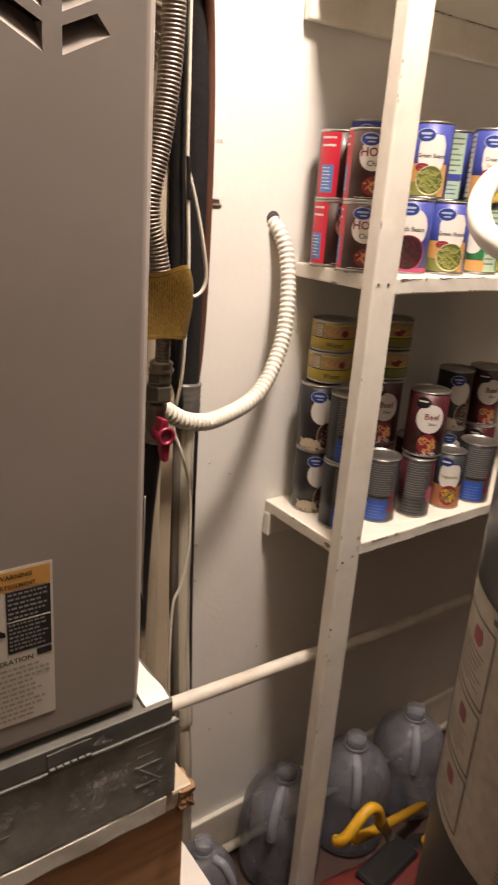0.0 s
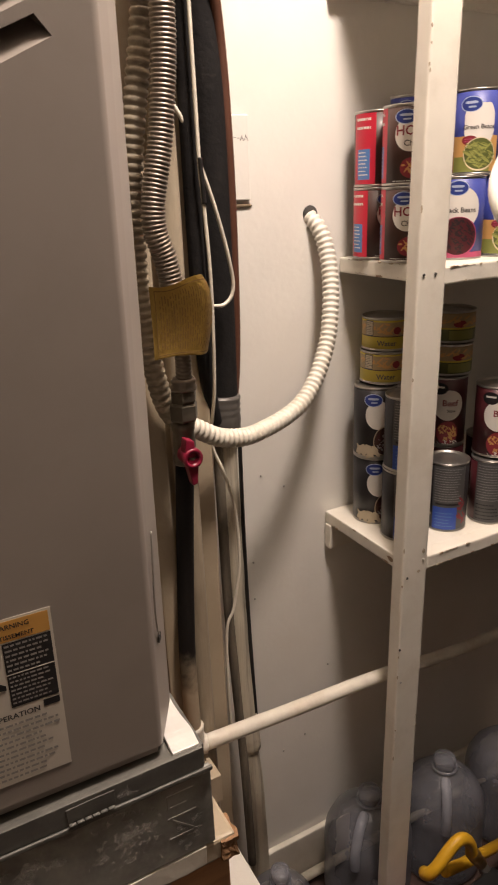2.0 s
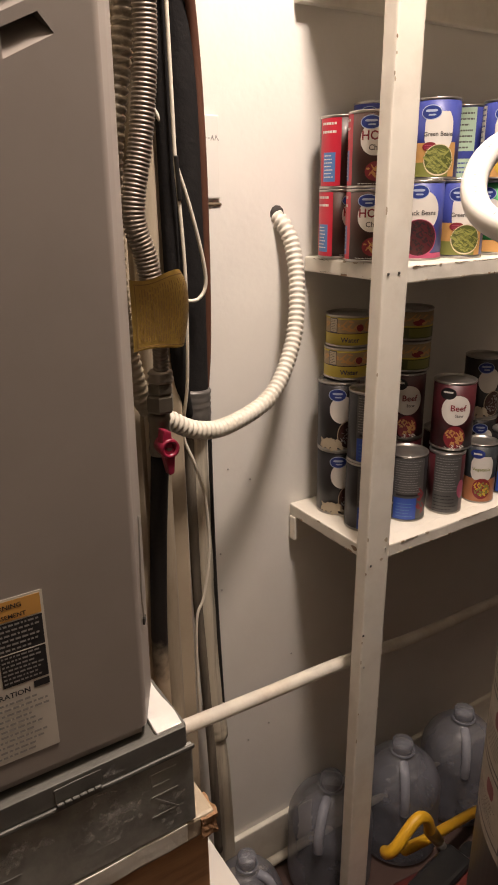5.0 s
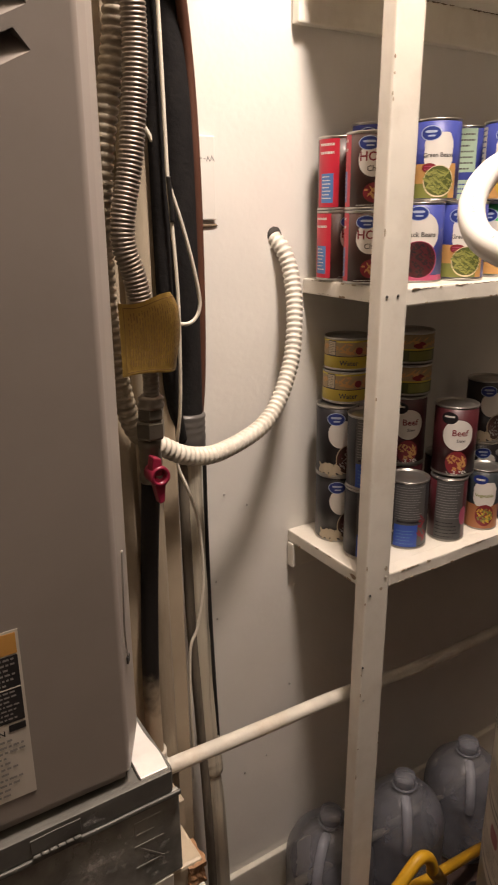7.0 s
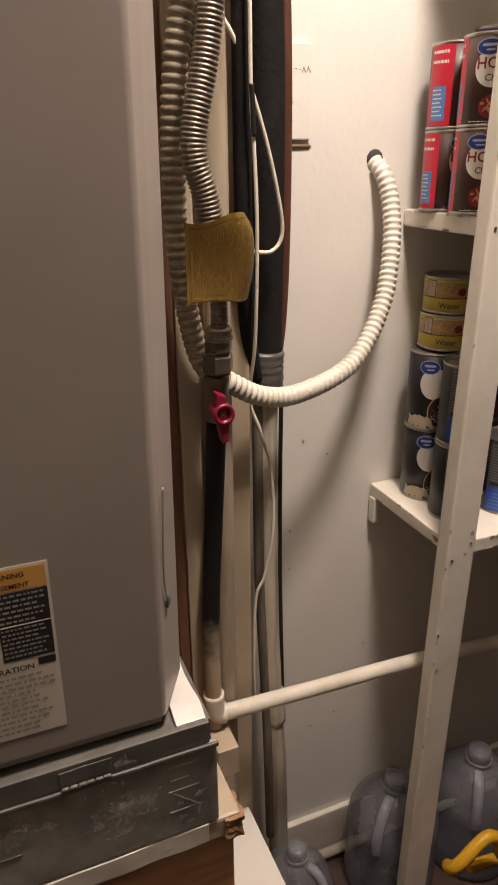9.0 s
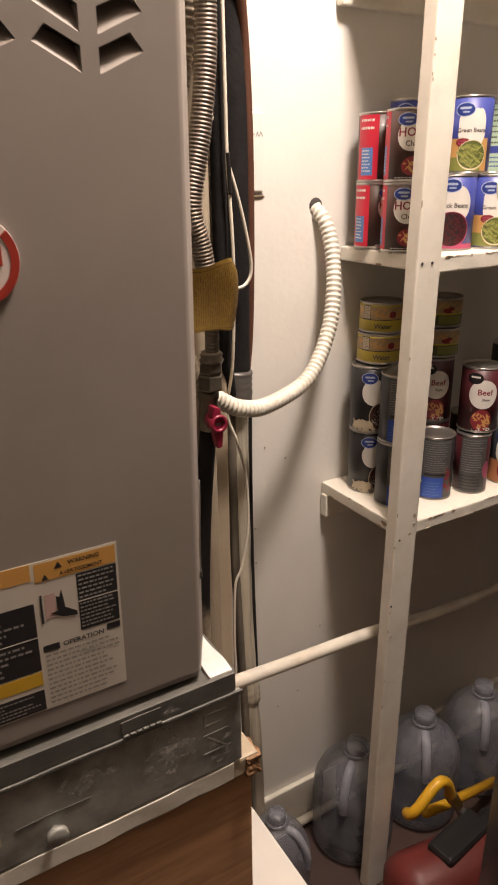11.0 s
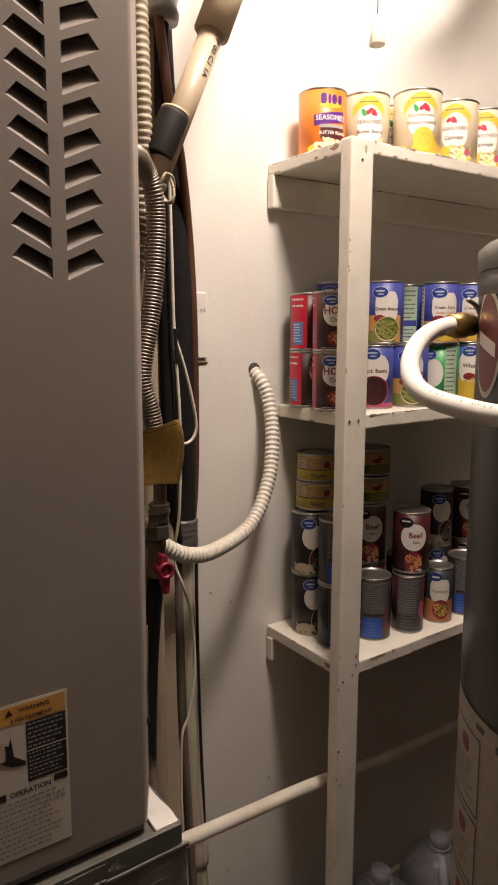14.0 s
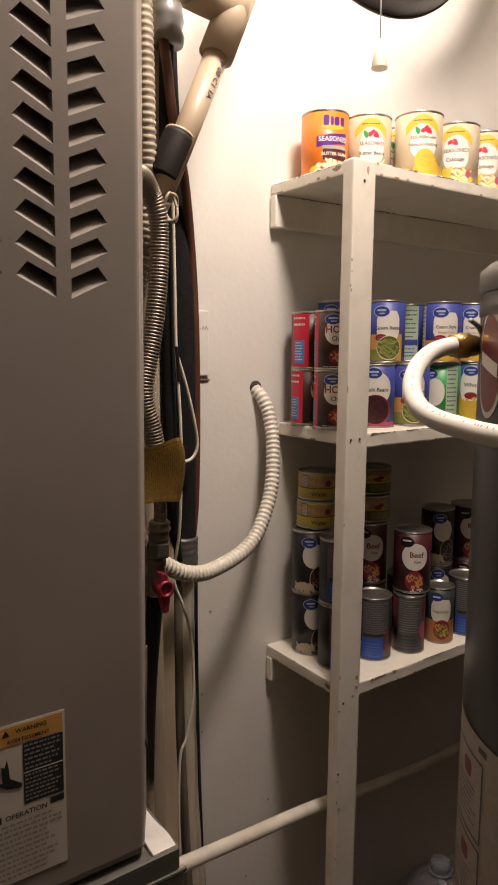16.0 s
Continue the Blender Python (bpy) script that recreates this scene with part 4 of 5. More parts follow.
# ---- tins ----
C = {k: plain("print_" + k, v) for k, v in dict(
    blue=(0.045, 0.06, 0.27), slate=(0.085, 0.082, 0.08), dim=(0.24, 0.235, 0.23), box=(0.035, 0.085, 0.40), straw=(0.56, 0.44, 0.05), peach=(0.42, 0.17, 0.075), moss=(0.09, 0.105, 0.025), logo=(0.02, 0.04, 0.22), white=(0.72, 0.68, 0.62), brown=(0.055, 0.022, 0.016), red=(0.55, 0.02, 0.045), sky=(0.09, 0.20, 0.46), orange=(0.72, 0.20, 0.02),
    rim=(0.42, 0.48, 0.62), tan=(0.55, 0.30, 0.10), kraft=(0.36, 0.26, 0.13), green=(0.03, 0.30, 0.075), bean=(0.30, 0.31, 0.085), leaf=(0.21, 0.22, 0.055), yellow=(0.60, 0.44, 0.05), corn=(0.60, 0.39, 0.05), black=(0.014, 0.012, 0.014), maroon=(0.22, 0.02, 0.03),
    purple=(0.10, 0.02, 0.22), beige=(0.50, 0.42, 0.30), grey=(0.34, 0.33, 0.32), pink=(0.45, 0.08, 0.16), teal=(0.03, 0.036, 0.040), darkred=(0.065, 0.010, 0.014), cream=(0.70, 0.60, 0.40), text=(0.10, 0.09, 0.08), pale=(0.42, 0.55, 0.40)).items()}
TIN_DARK = material("tin_lid", (0.45, 0.43, 0.40), 0.3, metal=0.9, vary=0.1, bump=0.0)


def patch(r, az, zc, width, height, shape="rect", cols=14, tilt=0.0, z_top=None):
    """A piece of printed paper that follows a tin's side: az in degrees from -y towards +x, sizes in metres."""
    bm = bmesh.new()
    cols = max(cols, int(width / r * 26))
    rows = []
    for i in range(cols + 1):
        u = -1 + 2 * i / cols
        if shape == "ellipse":
            u = -math.cos(math.pi * i / cols)
            hh = math.sqrt(max(0, 1 - u * u))
        elif shape == "round":
            hh = (1 - max(0, abs(u) - 0.6) ** 2 * 3.5)
        elif shape == "arch":
            hh = 1.0
        else:
            hh = 1.0
        lift = tilt * u * width / 2 + (-(u * u) * height * 1.3 if shape == "arch" else 0)
        a = radians(az) + u * width / 2 / r
        x, y = r * math.sin(a), -r * math.cos(a)
        rows.append([bm.verts.new((x, y, zc + lift + s * hh * height / 2)) for s in ((-1, 1) if hh > 1e-4 else (0,))])
    for a, b in zip(rows, rows[1:]):
        bm.faces.new([*a, *reversed(b)] if len(a) + len(b) > 2 else a + b)
    return finish(bm, True)


def wrap_text(text, size, r, az, zc, squeeze=1.0):
    vs, fs = words(text, size)
    bm = bmesh.new()
    made = [bm.verts.new((a, 0, b)) for a, b in vs]
    for f in fs:
        bm.faces.new([made[i] for i in f])
    bmesh.ops.triangulate(bm, faces=bm.faces[:])
    for _ in range(3):
        bmesh.ops.subdivide_edges(bm, edges=[e for e in bm.edges if abs(e.verts[0].co.x - e.verts[1].co.x) > 0.0026], cuts=1)
        bmesh.ops.triangulate(bm, faces=bm.faces[:])
    for v in bm.verts:
        t = radians(az) + squeeze * v.co.x / r
        v.co = (r * math.sin(t), -r * math.cos(t), zc + v.co.z)
    return bm


def print_bars(r, az, z0, z1, width, lines, seed=1):
    rng = random.Random(seed)
    pieces, pitch = [], (z1 - z0) / lines
    for k in range(lines):
        at, end = -width / 2, width / 2 - width * 0.3 * rng.random()
        while at < end - 0.001:
            w = min(rng.uniform(0.0016, 0.006), end - at)
            pieces.append(patch(r, az + degrees_of(at + w / 2, r), z1 - (k + 0.5) * pitch, w, pitch * 0.3, cols=2))
            at += w + 0.0009
    return joined(*pieces)


def degrees_of(length, r):
    return math.degrees(length / r)


def tin(label, r, h, base, prints, group="tinned food", name="food_can"):
    """A tin: steel body with rims, a paper label, and what is printed on it."""
    can = thing(name, label, "food can", group=group)
    part("body", lathe(((0, 0.001), (r - 0.003, 0.001), (r - 0.002, 0), (r + 0.0006, 0.0005), (r + 0.0006, 0.003), (r - 0.0006, 0.004), (r - 0.0006, h - 0.004), (r + 0.0006, h - 0.003), (r + 0.0008, h - 0.0008), (r - 0.0005, h), (r - 0.002, h - 0.0005), (r - 0.003, h - 0.004), (r * 0.8, h - 0.004), (r * 0.78, h - 0.0034), (0, h - 0.0034)), 36), TIN_DARK, can)
    paper = part("paper_label", lathe(((r - 0.0004, 0.0045), (r, 0.0046), (r, h - 0.0046), (r - 0.0004, h - 0.0045)), 36), C[base], can)
    for k, (kind, colour, az, zf, *rest) in enumerate(prints):
        rr = r + 0.00007 * (k + 1) + 0.00006
        if kind == "text":
            bm, nm = wrap_text(rest[0], rest[1], rr, az, zf * h, *rest[2:]), "lettering"
        elif kind == "bars":
            bm, nm = print_bars(rr, az, zf * h, rest[0] * h, rest[1], rest[2], k), "small_print"
        elif kind == "blobs":
            rng = random.Random(k)
            pieces = []
            w, hgt, count, long, thick = rest
            for _ in range(count):
                u, v = rng.uniform(-1, 1), rng.uniform(-1, 1)
                if u * u + v * v > 1:
                    continue
                pieces.append(patch(rr + rng.random() * 0.00006, az + degrees_of(u * w / 2, r), zf * h + v * hgt / 2, long * rng.uniform(0.7, 1.2), thick, "ellipse", 6, rng.uniform(-1.2, 1.2)))
            bm, nm = joined(*pieces), "picture"
        else:
            bm, nm = patch(rr, az, zf * h, rest[0], rest[1] * h, kind, 14, *(rest[2:3])), "printed_shape"
        tagged(part(nm, bm, C[colour], paper), kind="stuff" if kind in ("bars", "blobs", "text") else "")
    return can


def logo(az, zf):
    return [("ellipse", "rim", az, zf, 0.033, 0.18), ("ellipse", "logo", az, zf, 0.0305, 0.16), ("round", "rim", az, zf + 0.02, 0.019, 0.030), ("round", "rim", az + 2, zf - 0.03, 0.012, 0.020)]


DESIGN = dict(
    chili=("dark brown chili can with a white oval and red side panel", 0.0375, 0.111, "brown", [("rect", "red", -84, 0.5, 0.042, 0.92), ("rect", "sky", -84, 0.30, 0.024, 0.40), ("bars", "white", -84, 0.14, 0.48, 0.020, 7), ("bars", "white", -84, 0.72, 0.94, 0.030, 2), ("ellipse", "white", 6, 0.63, 0.045, 0.42), *logo(-4, 0.84),
        ("text", "maroon", 4, 0.67, "HOT", 0.0185), ("text", "text", 8, 0.52, "Chili", 0.0115), ("ellipse", "maroon", 12, 0.22, 0.036, 0.26), ("blobs", "tan", 12, 0.23, 0.028, 0.022, 30, 0.005, 0.003), ("bars", "white", -6, 0.045, 0.075, 0.034, 1)]),
    green_beans=("blue green-bean can with a picture of cut beans", 0.0375, 0.122, "blue", [("rect", "tan", 0, 0.25, 0.075, 0.42), ("rect", "leaf", -8, 0.13, 0.060, 0.18), ("round", "white", 9, 0.60, 0.046, 0.46), *logo(-12, 0.82), ("text", "text", 8, 0.56, "Green Beans", 0.0092), ("ellipse", "maroon", -12, 0.41, 0.024, 0.11), ("bars", "pink", -12, 0.38, 0.44, 0.016, 2),
        ("ellipse", "cream", 12, 0.245, 0.049, 0.39), ("ellipse", "moss", 12, 0.25, 0.046, 0.36), ("blobs", "leaf", 12, 0.25, 0.040, 0.034, 40, 0.012, 0.0032), ("blobs", "bean", 12, 0.25, 0.040, 0.034, 34, 0.013, 0.0028), ("blobs", "moss", 12, 0.25, 0.040, 0.034, 34, 0.011, 0.0010)]),
    black_beans=("blue black-bean can with a large white oval", 0.0375, 0.122, "blue", [("rect", "pink", 0, 0.06, 0.11, 0.07), ("ellipse", "white", -4, 0.62, 0.064, 0.52), *logo(-10, 0.86), ("text", "text", -2, 0.60, "Black Beans", 0.0105), ("ellipse", "pink", -4, 0.285, 0.060, 0.48), ("ellipse", "darkred", -4, 0.29, 0.057, 0.455), ("blobs", "black", -4, 0.29, 0.050, 0.048, 110, 0.0055, 0.003), ("blobs", "brown", -4, 0.29, 0.048, 0.046, 40, 0.0045, 0.0018)]),
    spare=("plain blue can of a stack behind the chili", 0.0345, 0.124, "blue", [*logo(-30, 0.84), ("round", "white", -26, 0.52, 0.040, 0.40), ("rect", "tan", -26, 0.16, 0.06, 0.26)]),
    corn=("blue cream-corn can with yellow corn at its foot", 0.0375, 0.122, "blue", [("rect", "tan", 0, 0.20, 0.085, 0.34), ("round", "white", 8, 0.60, 0.052, 0.44), *logo(-10, 0.82), ("text", "text", 8, 0.585, "Cream Style", 0.0085), ("text", "tan", 8, 0.50, "Sweet Corn", 0.0070), ("ellipse", "maroon", -10, 0.40, 0.026, 0.11), ("bars", "pink", -10, 0.37, 0.43, 0.018, 2), ("ellipse", "corn", 12, 0.20, 0.050, 0.34), ("blobs", "yellow", 12, 0.20, 0.046, 0.036, 60, 0.006, 0.004), ("rect", "white", -78, 0.5, 0.022, 0.86), ("bars", "blue", -78, 0.1, 0.92, 0.020, 12)]),
    kernel=("blue and white whole-corn can", 0.0375, 0.122, "blue", [("rect", "corn", 0, 0.24, 0.075, 0.40), ("round", "white", 0, 0.60, 0.052, 0.50), *logo(-6, 0.86), ("text", "text", 0, 0.62, "Whole", 0.0125), ("ellipse", "maroon", -4, 0.44, 0.026, 0.12), ("blobs", "yellow", 0, 0.24, 0.050, 0.040, 70, 0.006, 0.004)]),
    peas=("bright green can with a pale panel of small print", 0.0375, 0.122, "green", [("rect", "pale", 32, 0.5, 0.028, 0.92), ("bars", "text", 32, 0.12, 0.92, 0.024, 11), ("ellipse", "white", -24, 0.52, 0.040, 0.46), ("rect", "tan", -24, 0.12, 0.05, 0.16), *logo(-40, 0.82)]),
    panel=("green and white can turned to its small print", 0.0375, 0.122, "blue", [("rect", "pale", -40, 0.5, 0.040, 0.92), ("bars", "text", -40, 0.40, 0.92, 0.034, 7), ("rect", "blue", -38, 0.34, 0.036, 0.10), ("bars", "blue", -40, 0.08, 0.26, 0.03, 3), ("rect", "green", -70, 0.5, 0.008, 0.9)]),
    glory=("orange seasoned butter-bean can with a purple band", 0.045, 0.121, "orange", [("ellipse", "yellow", 10, 0.74, 0.045, 0.10), ("round", "purple", -8, 0.83, 0.011, 0.15), ("round", "purple", 6, 0.82, 0.006, 0.13), ("round", "purple", 18, 0.82, 0.010, 0.13), ("round", "purple", 34, 0.82, 0.009, 0.13), ("rect", "purple", 8, 0.55, 0.062, 0.16, 0.12), ("text", "white", 12, 0.555, "SEASONED", 0.0125), ("rect", "grey", 14, 0.435, 0.05, 0.05), ("rect", "darkred", 16, 0.33, 0.050, 0.16), ("text", "white", 16, 0.335, "BUTTER BEANS", 0.0082), ("ellipse", "yellow", -34, 0.10, 0.022, 0.14), ("blobs", "cream", 4, 0.12, 0.070, 0.028, 50, 0.014, 0.009)]),
    butter=("cream seasoned butter-bean can with a yellow banner", 0.045, 0.121, "beige", [("arch", "yellow", 0, 0.86, 0.066, 0.13), ("bars", "text", 0, 0.81, 0.87, 0.036, 1), ("round", "white", 2, 0.48, 0.048, 0.42), ("blobs", "red", 2, 0.68, 0.022, 0.008, 8, 0.010, 0.008), ("blobs", "green", -12, 0.68, 0.006, 0.006, 4, 0.009, 0.007), ("text", "text", 2, 0.545, "SEASONED", 0.0098), ("text", "text", 2, 0.40, "Butter Beans", 0.0098), ("blobs", "cream", 12, 0.14, 0.060, 0.026, 40, 0.014, 0.009)]),
    squash=("cream squash can with a yellow banner and squash slices", 0.045, 0.121, "beige", [("arch", "yellow", 0, 0.87, 0.066, 0.13), ("bars", "text", 0, 0.82, 0.88, 0.036, 1), ("round", "white", 2, 0.52, 0.050, 0.40), ("blobs", "red", 6, 0.70, 0.018, 0.008, 8, 0.010, 0.008), ("blobs", "green", -12, 0.70, 0.006, 0.006, 4, 0.009, 0.007), ("text", "text", 2, 0.60, "SQUASH with", 0.0086), ("text", "text", 2, 0.49, "VIDALIA ONIONS", 0.0072), ("blobs", "corn", 4, 0.13, 0.076, 0.022, 40, 0.020, 0.011), ("ellipse", "yellow", 6, 0.26, 0.040, 0.34), ("ellipse", "corn", 8, 0.25, 0.026, 0.19), ("blobs", "yellow", 8, 0.25, 0.022, 0.016, 14, 0.010, 0.005)]),
    cabbage=("cream seasoned cabbage can with a yellow banner", 0.045, 0.121, "beige", [("arch", "yellow", 0, 0.86, 0.066, 0.13), ("bars", "text", 0, 0.81, 0.87, 0.036, 1), ("round", "white", 2, 0.50, 0.050, 0.44), ("blobs", "red", -8, 0.68, 0.016, 0.008, 6, 0.010, 0.008), ("text", "text", 2, 0.55, "SEASONED", 0.0102), ("text", "text", 0, 0.41, "Cabbage", 0.0105), ("blobs", "yellow", 0, 0.14, 0.070, 0.030, 36, 0.018, 0.009), ("blobs", "cream", 4, 0.16, 0.050, 0.024, 16, 0.016, 0.006), ("ellipse", "pink", 34, 0.18, 0.012, 0.12)]),
    chips=("black bean-soup can with chips printed at its foot", 0.0378, 0.131, "black", [("ellipse", "white", 12, 0.62, 0.046, 0.40), *logo(-2, 0.83), ("ellipse", "beige", 30, 0.25, 0.040, 0.42), ("ellipse", "brown", 30, 0.25, 0.037, 0.39), ("blobs", "grey", 30, 0.25, 0.031, 0.034, 44, 0.0045, 0.003), ("blobs", "darkred", 30, 0.25, 0.031, 0.034, 20, 0.0045, 0.003), ("blobs", "beige", -14, 0.11, 0.044, 0.014, 26, 0.012, 0.010)]),
    back_blue=("black can turned to its grey print and blue box", 0.0375, 0.131, "black", [("rect", "slate", -32, 0.5, 0.060, 0.92), ("bars", "dim", -32, 0.44, 0.94, 0.054, 14), ("rect", "black", -30, 0.41, 0.05, 0.03), ("rect", "box", -42, 0.20, 0.044, 0.33), ("bars", "sky", -42, 0.06, 0.30, 0.034, 5), ("blobs", "maroon", 6, 0.3, 0.02, 0.05, 16, 0.01, 0.006)]),
    back_grey=("dark soup can turned to its grey panel of print", 0.0335, 0.1235, "darkred", [("rect", "slate", -40, 0.5, 0.054, 0.94), ("bars", "dim", -40, 0.36, 0.94, 0.048, 14), ("bars", "black", -40, 0.05, 0.33, 0.048, 5), ("ellipse", "pink", 12, 0.4, 0.02, 0.3)]),
    beef=("dark red beef can with a white oval", 0.0388, 0.131, "darkred", [("ellipse", "white", 6, 0.60, 0.056, 0.44), ("ellipse", "black", -20, 0.84, 0.030, 0.17), ("rect", "white", -20, 0.86, 0.018, 0.025), ("text", "maroon", 10, 0.63, "Beef", 0.0165), ("text", "text", 14, 0.52, "Stew", 0.0080), ("ellipse", "maroon", 6, 0.20, 0.040, 0.34), ("blobs", "tan", 6, 0.21, 0.036, 0.030, 46, 0.006, 0.004), ("blobs", "white", 6, 0.06, 0.040, 0.008, 20, 0.004, 0.002)]),
    vegetable=("teal and orange vegetable soup can", 0.0312, 0.1225, "teal", [("rect", "peach", 0, 0.22, 0.10, 0.40), ("round", "white", 8, 0.60, 0.044, 0.40), ("ellipse", "logo", -12, 0.84, 0.028, 0.15), ("rect", "white", -12, 0.84, 0.016, 0.03), ("text", "bean", 6, 0.58, "Vegetable", 0.0090), ("ellipse", "maroon", 12, 0.25, 0.036, 0.36), ("blobs", "corn", 12, 0.25, 0.032, 0.030, 40, 0.005, 0.004), ("blobs", "leaf", 12, 0.25, 0.030, 0.028, 24, 0.005, 0.004)]),
    tuna=("short yellow and tan can with printed bands", 0.0425, 0.058, "straw", [("rect", "kraft", 0, 0.66, 0.262, 0.42), ("blobs", "tan", -20, 0.66, 0.13, 0.020, 40, 0.012, 0.004), ("rect", "brown", 0, 0.445, 0.263, 0.025), ("rect", "slate", -58, 0.68, 0.017, 0.46), ("rect", "beige", -58, 0.68, 0.0145, 0.40), ("bars", "text", -58, 0.5, 0.86, 0.012, 7), ("text", "text", -14, 0.24, "Water", 0.0125), ("ellipse", "maroon", 10, 0.62, 0.014, 0.22)]),
    tuna_green=("short green and tan can with printed bands", 0.0425, 0.058, "kraft", [("rect", "moss", 0, 0.26, 0.262, 0.36), ("rect", "straw", 0, 0.46, 0.263, 0.05), ("ellipse", "maroon", 2, 0.60, 0.024, 0.22), ("blobs", "tan", 0, 0.68, 0.11, 0.014, 30, 0.012, 0.004), ("rect", "leaf", 10, 0.26, 0.05, 0.28)]),
)
PROTOTYPE = {}


def put_tin(design, x, y, z, az=0.0, on=""):
    """Stand a tin of that design at x, y on z, its label's middle facing az degrees from -y towards +x."""
    m = pose(x, y, z, 0, 0, az)
    if design not in PROTOTYPE:
        PROTOTYPE[design] = tin(*DESIGN[design])
        PROTOTYPE[design].matrix_basis = m
        ob = PROTOTYPE[design]
    else:
        ob = copy_thing(PROTOTYPE[design], m)
    return ob


LOW, MID, TOP = 0.8265, 1.3055, 1.7765
H = 0.1115
# upper shelf
put_tin("glory", 0.770, 0.998, TOP, -30)
put_tin("butter", 0.855, 0.968, TOP, -36)
put_tin("squash", 0.958, 0.992, TOP, -40)
put_tin("squash", 0.923, 0.899, TOP, -38)
put_tin("cabbage", 1.034, 0.899, TOP, -52)
put_tin("cabbage", 1.128, 0.899, TOP, -52)
put_tin("butter", 1.222, 0.90, TOP, -50)
# middle shelf
for k in (0, 1):
    put_tin("chili", 0.752, 1.012, MID + k * H, (-9, 8)[k])
    put_tin("chili", 0.746, 0.934, MID + k * H, -42)
put_tin("spare", 0.835, 1.032, MID, -30)
put_tin("spare", 0.835, 1.032, MID + 0.1245, -26)
put_tin("black_beans", 0.831, 0.907, MID, -40)
put_tin("green_beans", 0.910, 0.888, MID, -46)
put_tin("peas", 1.006, 0.889, MID, -46)
put_tin("kernel", 1.092, 0.876, MID, -54)
UP = MID + 0.1227
put_tin("green_beans", 0.876, 0.926, UP, -48)
put_tin("panel", 1.0, 0.977, UP, -8)
put_tin("panel", 1.0, 0.977, MID, -8)
put_tin("corn", 0.998, 0.886, UP, -46)
put_tin("corn", 1.088, 0.880, UP, -50)
# lower shelf
TALL = 0.1315
for k in (0, 1):
    put_tin("chips", (0.757, 0.7545)[k], (1.008, 1.006)[k], LOW + k * TALL, (-34, -41)[k])
    put_tin("back_blue", (0.756, 0.7575)[k], 0.923, LOW + k * TALL, (12, 0)[k])
put_tin("tuna", 0.781, 1.017, LOW + 2 * TALL, -20)
put_tin("tuna", 0.785, 1.019, LOW + 2 * TALL + 0.0585, -23)
put_tin("beef", 0.905, 0.987, LOW, -44)
put_tin("beef", 0.903, 0.985, LOW + TALL, -40)
put_tin("tuna_green", 0.912, 0.993, LOW + 2 * TALL, -20)
put_tin("tuna_green", 0.918, 0.997, LOW + 2 * TALL + 0.0585, -24)
put_tin("back_blue", 0.847, 0.911, LOW, -4)
put_tin("back_grey", 0.930, 0.889, LOW, -2)
put_tin("beef", 0.950, 0.902, LOW + 0.124, -46)
put_tin("beef", 1.003, 0.968, LOW, -20)
put_tin("vegetable", 1.022, 0.884, LOW, -50)
put_tin("back_blue", 1.106, 0.880, LOW, -8)
put_tin("chips", 1.13, 0.985, LOW, -40)
put_tin("chips", 1.13, 0.985, LOW + TALL, -40)
put_tin("beef", 1.22, 0.97, LOW, -40)
put_tin("beef", 1.22, 0.97, LOW + TALL, -40)

# ---- water heater ----
TX, TY, TR, TTOP = 0.737, 0.315, 0.23, 1.558
heater = thing("water_heater", "dark grey cylindrical water heater with paper labels", "water heater", (TX, TY, FLOOR))
hz = TTOP - FLOOR
part("jacket", lathe(((0, 0.03), (TR, 0.03), (TR, hz - 0.035), (TR, hz - 0.034), (0, hz - 0.034)), 96), TANK_PAINT, heater)
part("top_cap", lathe(((TR - 0.001, hz - 0.0335), (TR + 0.003, hz - 0.033), (TR + 0.003, hz - 0.008), (TR - 0.006, hz)), 96), material("tank_cap", (0.20, 0.195, 0.185), 0.4, vary=0.05), heater, "grey steel top cap")
# unseen top, made pale to reflect bulb light into the upper bay
part("top_plate", lathe(((TR - 0.0062, hz - 0.0003), (TR - 0.03, hz + 0.004), (0, hz + 0.006)), 96), material("bounce_plate", (0.82, 0.72, 0.55), 0.6, vary=0.15, scale=20, bump=0.1), heater, "unseen pale top plate that bounces light upward")
part("cap_seam", lathe(((TR, hz - 0.062), (TR + 0.0016, hz - 0.0615), (TR + 0.0016, hz - 0.0405), (TR, hz - 0.04)), 96), TANK_PAINT, heater)
part("base_ring", lathe(((0, 0.0), (TR + 0.004, 0.0), (TR + 0.004, 0.03), (TR, 0.031)), 96), BLACK_PLASTIC, heater)
for az in (-79, -40):
    part("cap_screw", moved(lathe(((0, 0), (0.004, 0), (0.003, 0.003), (0, 0.0035)), 10), pose((TR + 0.002) * math.sin(radians(az)), -(TR + 0.002) * math.cos(radians(az)), hz - 0.024, 90, 0, az)), NAIL, heater)
VIEW = -143.5  # the side that turns towards the closet corner
badge2 = part("badge", patch(TR + 0.0008, VIEW + 19, hz - 0.118, 0.075, 0.128, "ellipse", 24), C["white"], heater, "red oval badge with a pale rim")
part("badge_field", patch(TR + 0.0013, VIEW + 19, hz - 0.118, 0.066, 0.114, "ellipse", 24), plain("oxide_red", (0.16, 0.012, 0.014)), badge2)
part("badge_mark", patch(TR + 0.0018, VIEW + 19, hz - 0.118, 0.052, 0.016, "rect", 12, -0.3), C["white"], badge2)
PAPER = material("aged_label_paper", (0.45, 0.405, 0.34), 0.5, vary=0.3, scale=60, bump=0.05)
L0, L1 = 0.64 - FLOOR, 0.985 - FLOOR
